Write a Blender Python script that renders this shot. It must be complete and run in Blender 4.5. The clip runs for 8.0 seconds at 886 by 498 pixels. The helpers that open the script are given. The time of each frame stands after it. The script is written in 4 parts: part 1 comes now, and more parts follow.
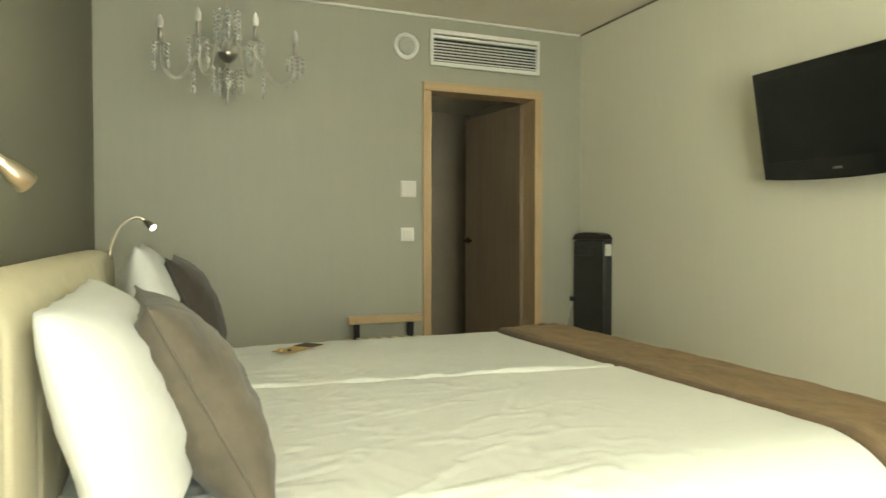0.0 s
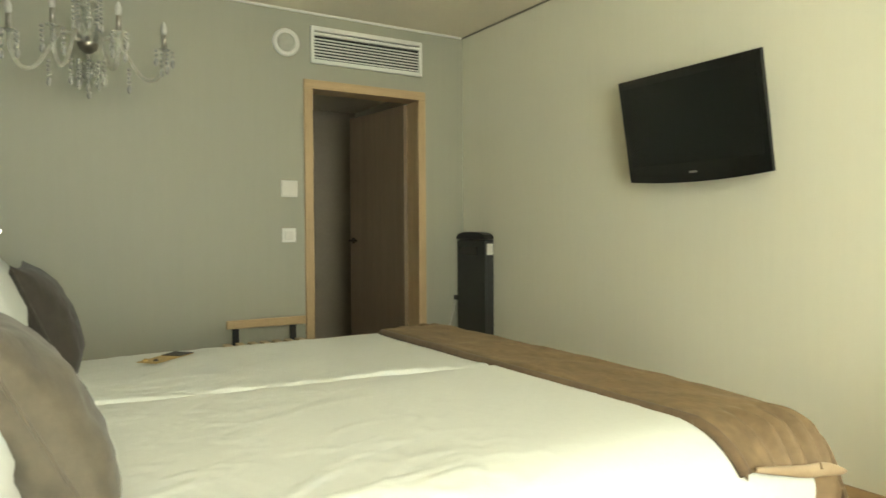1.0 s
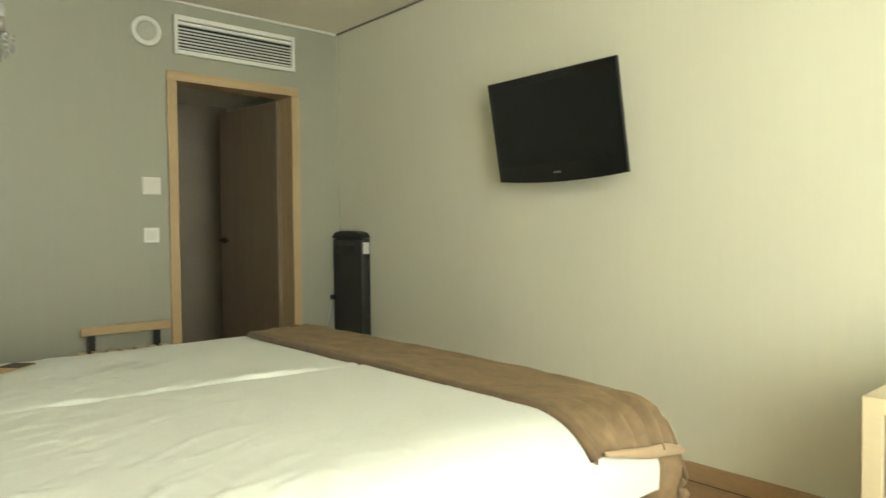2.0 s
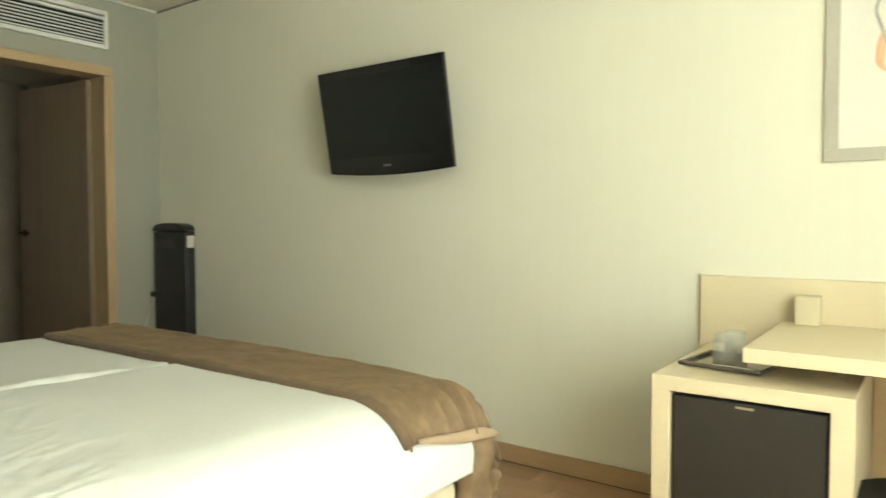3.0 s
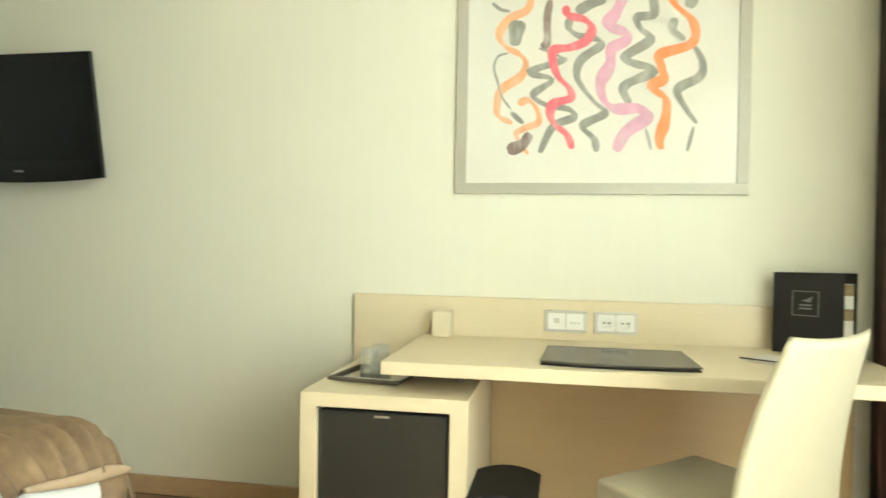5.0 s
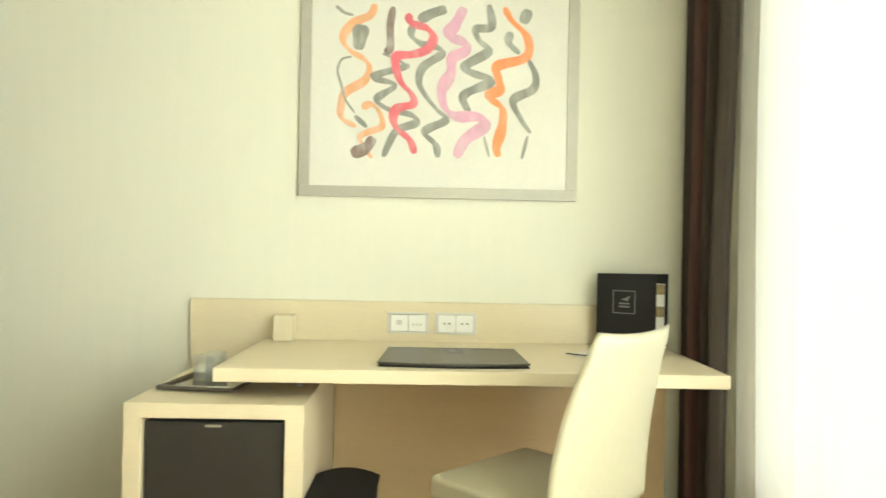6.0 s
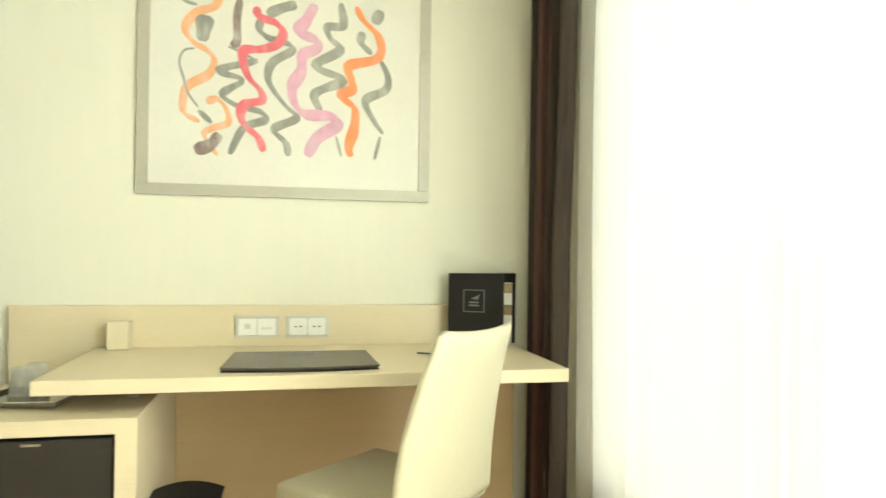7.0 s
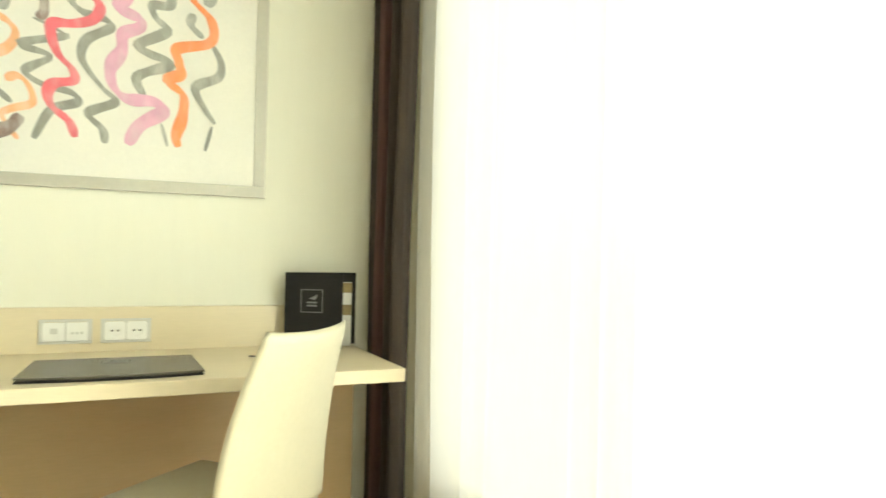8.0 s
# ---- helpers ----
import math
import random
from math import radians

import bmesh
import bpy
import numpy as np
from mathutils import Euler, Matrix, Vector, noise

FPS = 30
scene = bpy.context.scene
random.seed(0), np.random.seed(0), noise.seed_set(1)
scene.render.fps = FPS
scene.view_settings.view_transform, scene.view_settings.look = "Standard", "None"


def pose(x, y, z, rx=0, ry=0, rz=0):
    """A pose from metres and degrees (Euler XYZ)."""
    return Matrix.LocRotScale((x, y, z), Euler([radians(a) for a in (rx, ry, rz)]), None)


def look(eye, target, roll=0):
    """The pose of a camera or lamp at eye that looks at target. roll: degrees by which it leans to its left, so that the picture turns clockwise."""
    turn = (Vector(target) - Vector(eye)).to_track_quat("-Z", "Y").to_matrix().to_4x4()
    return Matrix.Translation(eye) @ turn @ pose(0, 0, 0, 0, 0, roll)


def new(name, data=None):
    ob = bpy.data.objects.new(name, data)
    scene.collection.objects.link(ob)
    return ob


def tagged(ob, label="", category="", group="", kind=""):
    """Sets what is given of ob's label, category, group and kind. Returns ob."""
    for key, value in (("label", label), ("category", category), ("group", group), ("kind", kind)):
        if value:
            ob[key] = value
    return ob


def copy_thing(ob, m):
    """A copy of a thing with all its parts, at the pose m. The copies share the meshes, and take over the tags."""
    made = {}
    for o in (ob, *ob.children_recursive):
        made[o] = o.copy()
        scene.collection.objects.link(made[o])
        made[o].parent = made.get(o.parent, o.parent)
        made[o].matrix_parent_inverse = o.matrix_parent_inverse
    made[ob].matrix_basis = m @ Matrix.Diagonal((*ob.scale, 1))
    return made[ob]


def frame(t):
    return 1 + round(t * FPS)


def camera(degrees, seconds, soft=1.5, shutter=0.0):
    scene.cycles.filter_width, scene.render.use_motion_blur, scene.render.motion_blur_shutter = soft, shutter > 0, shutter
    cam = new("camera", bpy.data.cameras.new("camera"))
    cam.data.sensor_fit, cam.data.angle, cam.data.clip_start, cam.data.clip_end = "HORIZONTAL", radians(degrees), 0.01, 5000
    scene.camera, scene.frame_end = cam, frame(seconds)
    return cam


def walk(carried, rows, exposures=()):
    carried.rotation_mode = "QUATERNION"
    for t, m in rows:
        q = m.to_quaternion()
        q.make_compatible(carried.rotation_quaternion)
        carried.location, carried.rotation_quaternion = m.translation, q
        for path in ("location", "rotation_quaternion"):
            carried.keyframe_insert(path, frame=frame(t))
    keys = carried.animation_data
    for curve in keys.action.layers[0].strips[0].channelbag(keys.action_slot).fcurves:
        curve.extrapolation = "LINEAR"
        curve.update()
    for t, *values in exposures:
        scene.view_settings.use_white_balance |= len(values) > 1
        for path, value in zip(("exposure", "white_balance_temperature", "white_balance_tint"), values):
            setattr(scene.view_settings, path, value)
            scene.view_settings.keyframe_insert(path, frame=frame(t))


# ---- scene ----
cam = camera(66.3, 8.0, shutter=0.4)
PATH = [
    (0, (1.13, -0.107, 1.103), (1.888, 1.744, 1.056), -0.0),
    (0.5, (1.155, -0.121, 1.117), (2.056, 1.664, 1.064), -0.1),
    (1, (1.181, -0.13, 1.121), (2.221, 1.577, 1.066), -0.3),
    (2.5, (1.258, -0.174, 1.113), (2.724, 1.184, 1.044), -0.4),
    (3, (1.29, -0.195, 1.104), (2.912, 0.974, 1.028), -0.1),
    (3.5, (1.31, -0.222, 1.106), (3.054, 0.755, 1.041), -0.1),
    (4, (1.321, -0.251, 1.111), (3.157, 0.539, 1.057), 0.4),
    (4.5, (1.323, -0.28, 1.113), (3.236, 0.304, 1.08), 0.9),
    (5, (1.312, -0.321, 1.123), (3.28, 0.034, 1.1), 1.0),
    (6.5, (1.303, -0.433, 1.124), (3.289, -0.664, 1.125), 1.1),
    (7, (1.305, -0.458, 1.119), (3.258, -0.888, 1.126), 0.9),
    (7.5, (1.311, -0.495, 1.112), (3.21, -1.123, 1.126), 0.8),
    (8, (1.332, -0.523, 1.112), (3.149, -1.359, 1.13), 1.3),
]
EXPOSURES = [(0.0, 0.01, 6650, 7), (2.5, -0.04, 6330, 9), (4.5, -0.15, 5980, 10), (6.5, -0.20, 6080, 9), (8.0, -0.21, 6150, 9)]
walk(cam, [(t, look(eye, target, roll)) for t, eye, target, roll in PATH], EXPOSURES)

# ---- light ----
world = bpy.data.worlds.new("sky")
scene.world = world
world.use_nodes = True
wn = world.node_tree
sky = wn.nodes.new("ShaderNodeTexSky")
sky.sky_type = "NISHITA"
sky.sun_disc = False
sky.sun_elevation, sky.sun_rotation = radians(40), radians(200)
wn.nodes["Background"].inputs[1].default_value = 0.12
wn.links.new(sky.outputs[0], wn.nodes["Background"].inputs[0])

# one window split by an added pier, its right part dimmed so the wall beside it isn't blown out, both over a low
# parapet: x0, x1, z0, z1, watts a square metre
OPENINGS = ((0.82, 2.20, 0.30, 2.40, 84), (2.28, 3.56, 0.30, 2.40, 8.2))
for x0, x1, z0, z1, watts in OPENINGS:
    win_light = bpy.data.lights.new("window_daylight", "AREA")
    win_light.shape, win_light.size, win_light.size_y = "RECTANGLE", x1 - x0 - 0.02, z1 - z0 - 0.02
    win_light.energy, win_light.color, win_light.spread = watts * (x1 - x0) * (z1 - z0), (0.92, 1.0, 1.02), radians(165)
    daylight = new("window_daylight", win_light)
    daylight.matrix_world = look(((x0 + x1) / 2, -1.632, (z0 + z1) / 2), ((x0 + x1) / 2, 2.0, (z0 + z1) / 2))


# ---- materials ----
def lin(c):
    return tuple(c) + (1.0,)


def mat(name, col, rough=0.6, var=0.10, scale=3.0, fine=40.0, stretch=(1, 1, 1), bump=0.0, bscale=200.0, metal=0.0, sheen=0.0, coat=0.0, spec=0.5, island=0.0):
    """A surface with colour variation at two scales and fine relief."""
    m = bpy.data.materials.new(name)
    m.use_nodes = True
    nt = m.node_tree
    p = nt.nodes["Principled BSDF"]
    p.inputs["Roughness"].default_value, p.inputs["Metallic"].default_value = rough, metal
    p.inputs["Sheen Weight"].default_value, p.inputs["Coat Weight"].default_value = sheen, coat
    p.inputs["Specular IOR Level"].default_value = spec
    tc, mp = nt.nodes.new("ShaderNodeTexCoord"), nt.nodes.new("ShaderNodeMapping")
    mp.inputs["Scale"].default_value = stretch
    nt.links.new(tc.outputs["Object"], mp.inputs[0])
    n1, n2 = nt.nodes.new("ShaderNodeTexNoise"), nt.nodes.new("ShaderNodeTexNoise")
    n1.inputs["Scale"].default_value, n2.inputs["Scale"].default_value = scale, fine
    n1.inputs["Detail"].default_value, n2.inputs["Detail"].default_value = 4, 5
    add = nt.nodes.new("ShaderNodeMath")
    add.operation = "ADD"
    for n in (n1, n2):
        nt.links.new(mp.outputs[0], n.inputs["Vector"])
    nt.links.new(n1.outputs["Fac"], add.inputs[0])
    nt.links.new(n2.outputs["Fac"], add.inputs[1])
    src = add.outputs[0]
    if island:
        oi, ad2 = nt.nodes.new("ShaderNodeObjectInfo"), nt.nodes.new("ShaderNodeMath")
        ad2.operation, ad2.inputs[1].default_value = "MULTIPLY_ADD", island
        nt.links.new(oi.outputs["Random"], ad2.inputs[0])
        nt.links.new(src, ad2.inputs[2])
        src = ad2.outputs[0]
    rng = nt.nodes.new("ShaderNodeMapRange")
    rng.inputs["From Min"].default_value, rng.inputs["From Max"].default_value = 0.65, 1.35 + island
    nt.links.new(src, rng.inputs["Value"])
    mix = nt.nodes.new("ShaderNodeMix")
    mix.data_type = "RGBA"
    mix.inputs["A"].default_value = lin([c * (1 - var) for c in col])
    mix.inputs["B"].default_value = lin([min(1, c * (1 + var)) for c in col])
    nt.links.new(rng.outputs[0], mix.inputs["Factor"])
    nt.links.new(mix.outputs["Result"], p.inputs["Base Color"])
    if bump:
        nb, b = nt.nodes.new("ShaderNodeTexNoise"), nt.nodes.new("ShaderNodeBump")
        nb.inputs["Scale"].default_value, nb.inputs["Detail"].default_value = bscale, 3
        b.inputs["Strength"].default_value, b.inputs["Distance"].default_value = bump, 0.004
        nt.links.new(mp.outputs[0], nb.inputs["Vector"])
        nt.links.new(nb.outputs["Fac"], b.inputs["Height"])
        nt.links.new(b.outputs["Normal"], p.inputs["Normal"])
    return m


def glassy(name, tint=(1, 1, 1), rough=0.02, ior=1.5):
    m = bpy.data.materials.new(name)
    m.use_nodes = True
    p = m.node_tree.nodes["Principled BSDF"]
    p.inputs["Base Color"].default_value = lin(tint)
    p.inputs["Transmission Weight"].default_value, p.inputs["Roughness"].default_value, p.inputs["IOR"].default_value = 1.0, rough, ior
    return m


def thin_glass(name, haze, gloss):
    """Thin clear glass: mostly see-through, brighter and shinier towards its rims."""
    m = bpy.data.materials.new(name)
    m.use_nodes = True
    nt = m.node_tree
    nt.nodes.remove(nt.nodes["Principled BSDF"])
    c, g, d = nt.nodes.new("ShaderNodeBsdfTransparent"), nt.nodes.new("ShaderNodeBsdfGlossy"), nt.nodes.new("ShaderNodeBsdfDiffuse")
    c.inputs["Color"].default_value, d.inputs["Color"].default_value = (0.96, 0.97, 0.95, 1), (0.8, 0.8, 0.76, 1)
    g.inputs["Roughness"].default_value = 0.06
    lw = nt.nodes.new("ShaderNodeLayerWeight")
    lw.inputs["Blend"].default_value = gloss
    m1, m2 = nt.nodes.new("ShaderNodeMixShader"), nt.nodes.new("ShaderNodeMixShader")
    m2.inputs[0].default_value = haze
    nt.links.new(lw.outputs["Facing"], m1.inputs[0])
    nt.links.new(c.outputs[0], m1.inputs[1])
    nt.links.new(g.outputs[0], m1.inputs[2])
    nt.links.new(m1.outputs[0], m2.inputs[1])
    nt.links.new(d.outputs[0], m2.inputs[2])
    nt.links.new(m2.outputs[0], nt.nodes["Material Output"].inputs["Surface"])
    return m


def cloth_through(name, col, trans, clear):
    """Woven cloth that lets light through."""
    m = bpy.data.materials.new(name)
    m.use_nodes = True
    nt = m.node_tree
    nt.nodes.remove(nt.nodes["Principled BSDF"])
    out = nt.nodes["Material Output"]
    d, t, c = nt.nodes.new("ShaderNodeBsdfDiffuse"), nt.nodes.new("ShaderNodeBsdfTranslucent"), nt.nodes.new("ShaderNodeBsdfTransparent")
    tc, mp, nz, mx = nt.nodes.new("ShaderNodeTexCoord"), nt.nodes.new("ShaderNodeMapping"), nt.nodes.new("ShaderNodeTexNoise"), nt.nodes.new("ShaderNodeMix")
    mp.inputs["Scale"].default_value = (60, 60, 3)
    nz.inputs["Scale"].default_value = 3
    mx.data_type = "RGBA"
    mx.inputs["A"].default_value, mx.inputs["B"].default_value = lin([x * 0.93 for x in col]), lin(col)
    nt.links.new(tc.outputs["Object"], mp.inputs[0])
    nt.links.new(mp.outputs[0], nz.inputs["Vector"])
    nt.links.new(nz.outputs["Fac"], mx.inputs["Factor"])
    for s in (d, t):
        nt.links.new(mx.outputs["Result"], s.inputs["Color"])
    m1, m2 = nt.nodes.new("ShaderNodeMixShader"), nt.nodes.new("ShaderNodeMixShader")
    m1.inputs[0].default_value, m2.inputs[0].default_value = trans, clear
    nt.links.new(d.outputs[0], m1.inputs[1])
    nt.links.new(t.outputs[0], m1.inputs[2])
    nt.links.new(m1.outputs[0], m2.inputs[1])
    nt.links.new(c.outputs[0], m2.inputs[2])
    nt.links.new(m2.outputs[0], out.inputs["Surface"])
    return m


def glow(name, col, strength):
    m = bpy.data.materials.new(name)
    m.use_nodes = True
    p = m.node_tree.nodes["Principled BSDF"]
    p.inputs["Base Color"].default_value = lin(col)
    p.inputs["Emission Color"].default_value, p.inputs["Emission Strength"].default_value = lin(col), strength
    return m


M_CREAM = mat("cream_wallpaper", (0.725, 0.71, 0.585), 0.75, 0.016, 2.0, 30, (14, 14, 1.2), 0.06, 60)
M_GREY = mat("grey_wallpaper", (0.37, 0.368, 0.295), 0.55, 0.022, 2.0, 30, (14, 14, 1.2), 0.06, 60)
# the grey paper again, darkened for the grazing light at the bed-head wall
M_GREY_SHADED = mat("shaded_grey_wallpaper", (0.232, 0.228, 0.182), 0.72, 0.025, 2.0, 30, (14, 14, 1.2), 0.06, 60)
M_CEIL = mat("ceiling_paint", (0.80, 0.75, 0.62), 0.9, 0.03, 2, 40, bump=0.05)
M_WHITE = mat("white_lacquer", (0.80, 0.79, 0.74), 0.4, 0.03)
M_GAP = mat("shadow_gap_profile", (0.20, 0.19, 0.15), 0.7, 0.1)
M_FLOOR = mat("oak_laminate", (0.36, 0.22, 0.12), 0.42, 0.22, 2.5, 26, (9, 0.8, 9), 0.12, 60, island=0.5)
M_UNDER = mat("screed", (0.10, 0.07, 0.05), 0.9)
M_SKIRT = mat("oak_skirting", (0.42, 0.28, 0.15), 0.45, 0.14, 2.5, 26, (9, 0.9, 12), 0.08, 60)
M_FRAME = mat("beech_door_frame", (0.50, 0.36, 0.20), 0.42, 0.12, 2.5, 24, (12, 12, 0.9), 0.08, 60)
M_FRAME_H = mat("beech_crosswise", (0.50, 0.36, 0.20), 0.42, 0.12, 2.5, 24, (0.9, 12, 12), 0.08, 60)
M_LEAF = mat("walnut_door", (0.24, 0.18, 0.12), 0.45, 0.15, 2.0, 20, (12, 12, 0.7), 0.08, 60)
M_HALL = mat("hall_paint", (0.40, 0.34, 0.26), 0.8, 0.06)
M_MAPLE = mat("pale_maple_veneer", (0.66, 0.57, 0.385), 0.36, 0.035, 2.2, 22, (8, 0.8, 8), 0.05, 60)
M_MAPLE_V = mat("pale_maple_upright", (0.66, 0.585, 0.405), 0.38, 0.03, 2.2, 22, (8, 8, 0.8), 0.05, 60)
# maple with the warm shade of the recesses put into its colour
M_MAPLE_SHADED = mat("shaded_maple_veneer", (0.55, 0.40, 0.21), 0.40, 0.05, 2.2, 22, (8, 0.8, 8), 0.05, 60)
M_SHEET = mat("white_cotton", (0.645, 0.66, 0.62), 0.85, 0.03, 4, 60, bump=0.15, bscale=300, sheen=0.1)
# the same white cotton, toned down against the strong direct window light
M_PILLOW_DIMMED = mat("white_pillowcase_dimmed", (0.51, 0.525, 0.50), 0.85, 0.03, 4, 60, bump=0.15, bscale=300, sheen=0.1)
M_HEADB = mat("cream_leatherette", (0.62, 0.57, 0.41), 0.5, 0.05, 3, 60, bump=0.15, bscale=250)
M_BASE = mat("cream_bed_base", (0.60, 0.52, 0.36), 0.8, 0.06, 3, 60, bump=0.2, bscale=300)
M_VELVET = mat("brown_velvet", (0.172, 0.114, 0.058), 0.70, 0.28, 8, 30, (1.6, 1, 1), 0.5, 60, sheen=0.09)
M_VELVET.node_tree.nodes["Principled BSDF"].inputs["Sheen Tint"].default_value = (0.85, 0.62, 0.32, 1)
M_HEM = mat("dark_brown_velvet_hem", (0.128, 0.082, 0.042), 0.8, 0.25, 7, 30, bump=0.35, bscale=90, sheen=0.1)
M_LINING = mat("beige_satin", (0.36, 0.27, 0.175), 0.45, 0.06, 5, 50)
M_CUSH = mat("taupe_velvet", (0.086, 0.071, 0.049), 0.8, 0.30, 7, 30, bump=0.35, bscale=70, sheen=0.12)
M_CUSH_D = mat("umber_velvet", (0.034, 0.026, 0.018), 0.8, 0.22, 8, 40, bump=0.25, bscale=120, sheen=0.1)
M_BLACK = mat("black_plastic", (0.012, 0.012, 0.011), 0.38, 0.15)
M_SCREEN = mat("dark_screen", (0.010, 0.011, 0.010), 0.22, 0.05)
M_GLOSS = mat("gloss_black", (0.010, 0.010, 0.009), 0.18, 0.05, coat=0.4)
M_BIN = mat("matt_black_bin", (0.011, 0.011, 0.009), 0.65, 0.12, spec=0.25)
M_TRAY = mat("dark_lacquer", (0.11, 0.088, 0.066), 0.16, 0.12, coat=0.6)
M_PRESS = mat("charcoal_metal", (0.022, 0.022, 0.020), 0.42, 0.18)
M_FRIDGE = mat("dark_brown_fridge", (0.023, 0.021, 0.016), 0.45, 0.12, 5, 60, bump=0.08, bscale=300)
M_LEATHER = mat("black_leather", (0.013, 0.011, 0.009), 0.58, 0.2, 8, 80, bump=0.35, bscale=350, spec=0.3)
M_PAD = mat("dark_brown_leather", (0.075, 0.066, 0.048), 0.26, 0.2, 8, 80, bump=0.35, bscale=350)
M_PRINT = mat("grey_print", (0.17, 0.165, 0.15), 0.5, 0.05)
M_CHROME = mat("chrome", (0.72, 0.70, 0.66), 0.16, 0.05, metal=1.0)
M_STEEL = mat("brushed_steel", (0.50, 0.48, 0.44), 0.32, 0.08, metal=1.0)
M_DARKCHROME = mat("dark_chrome", (0.16, 0.15, 0.14), 0.25, 0.1, metal=1.0)
M_SLEEVE = mat("smoked_chrome", (0.40, 0.38, 0.34), 0.3, 0.1, metal=1.0)
M_SILVER = mat("silver_plate", (0.60, 0.59, 0.54), 0.38, 0.05, metal=0.3)
M_PICFRAME = mat("champagne_silver_frame", (0.44, 0.42, 0.345), 0.42, 0.05, 4, 60, metal=0.1)
M_PAPER = mat("art_paper", (0.78, 0.745, 0.62), 0.85, 0.03, 3, 80, bump=0.1)
M_CARDPAPER = mat("card_paper", (0.72, 0.70, 0.62), 0.6, 0.05)
M_BROCHURE = mat("olive_brown_print", (0.26, 0.19, 0.075), 0.5, 0.25, 20, 60)
M_OCHRE = mat("ochre_print", (0.45, 0.30, 0.10), 0.5, 0.3, 20, 60)
M_CHAIR = mat("cream_chair_leather", (0.45, 0.415, 0.285), 0.48, 0.04, 3, 60, bump=0.2, bscale=260)
M_DRAPE = mat("dark_brown_drape", (0.056, 0.043, 0.033), 0.85, 0.22, 3, 50, (14, 14, 0.8), 0.2, 120, spec=0.25)
M_DRAPE_RED = mat("oxblood_drape_band", (0.112, 0.063, 0.053), 0.85, 0.25, 3, 50, (14, 14, 0.8), 0.2, 120, spec=0.25)
M_SHEER = cloth_through("ivory_voile", (0.94, 0.885, 0.70), 0.47, 0.14)
M_TUMBLER = thin_glass("tumbler_glass", 0.14, 0.14)
M_ARM = thin_glass("arm_glass", 0.20, 0.45)
M_BEAD = thin_glass("bead_crystal", 0.30, 0.60)
M_BULB = thin_glass("frosted_bulb", 0.62, 0.30)
M_GLAZE = glassy("picture_glass", (1, 1, 1), 0.0, 1.25)
M_PANE = glassy("window_pane", (0.97, 1, 0.98), 0.0)
M_LED = glow("reading_led", (1.0, 0.96, 0.85), 6.0)
def ink(name, col, dry):
    """Thinned ink on paper: pools darker in places and lets the paper through in dry streaks."""
    m = mat(name, col, 0.8, 0.13, 9, 26)
    nt = m.node_tree
    p = nt.nodes["Principled BSDF"]
    was = p.inputs["Base Color"].links[0].from_socket
    tc, mp, nz, rg, mx = (nt.nodes.new(k) for k in ("ShaderNodeTexCoord", "ShaderNodeMapping", "ShaderNodeTexNoise", "ShaderNodeMapRange", "ShaderNodeMix"))
    mp.inputs["Scale"].default_value = (1, 16, 7)
    mp.inputs["Rotation"].default_value = (radians(35), 0, 0)
    nz.inputs["Scale"].default_value, nz.inputs["Detail"].default_value = 1.6, 4
    rg.inputs["From Min"].default_value, rg.inputs["From Max"].default_value, rg.inputs["To Max"].default_value = 0.45, 0.72, dry
    mx.data_type = "RGBA"
    mx.inputs["B"].default_value = (0.78, 0.745, 0.62, 1)
    nt.links.new(tc.outputs["Object"], mp.inputs[0])
    nt.links.new(mp.outputs[0], nz.inputs["Vector"])
    nt.links.new(nz.outputs["Fac"], rg.inputs["Value"])
    nt.links.new(rg.outputs[0], mx.inputs["Factor"])
    nt.links.new(was, mx.inputs["A"])
    nt.links.new(mx.outputs["Result"], p.inputs["Base Color"])
    return m


INKS = {
    "peach": ink("peach_ink", (0.82, 0.42, 0.20), 0.30),
    "grey": ink("grey_ink", (0.31, 0.30, 0.235), 0.42),
    "umber": ink("umber_ink", (0.27, 0.19, 0.15), 0.5),
    "red": ink("red_ink", (0.74, 0.15, 0.17), 0.25),
    "pink": ink("pink_ink", (0.70, 0.37, 0.46), 0.28),
    "orange": ink("orange_ink", (0.88, 0.29, 0.09), 0.18),
}

# ---- building blocks ----
PLACED = {}


def thing(name, place, label, category, group="", kind="", rot=(0, 0, 0)):
    ob = new(name)
    ob.empty_display_size = 0.1
    m = pose(*place, *rot)
    ob.matrix_world = m
    PLACED[ob] = m
    return tagged(ob, label, category, group, kind)


def part(name, bm, material, parent=None, label="", smooth=False, local=False):
    """Links a bmesh as one mesh object; its coordinates are the world's, or the parent's own if local."""
    if parent and not local:
        bmesh.ops.transform(bm, matrix=PLACED[parent].inverted(), verts=bm.verts)
    me = bpy.data.meshes.new(name)
    bm.normal_update()
    bm.to_mesh(me)
    bm.free()
    me.materials.append(material)
    if smooth:
        me.polygons.foreach_set("use_smooth", [True] * len(me.polygons))
    ob = new(name, me)
    if parent:
        ob.parent = parent
        PLACED[ob] = PLACED[parent]
    else:
        PLACED[ob] = Matrix()
    return tagged(ob, label)


def box(x0, y0, z0, x1, y1, z1, bev=0.003, bm=None, seg=2):
    own = bmesh.new()
    bmesh.ops.create_cube(own, size=1)
    for v in own.verts:
        v.co = Vector(((x0 + x1) / 2 + v.co.x * abs(x1 - x0), (y0 + y1) / 2 + v.co.y * abs(y1 - y0), (z0 + z1) / 2 + v.co.z * abs(z1 - z0)))
    if bev:
        bmesh.ops.bevel(own, geom=own.edges[:], offset=bev, segments=seg, affect="EDGES", profile=0.5)
    return join(bm, own)


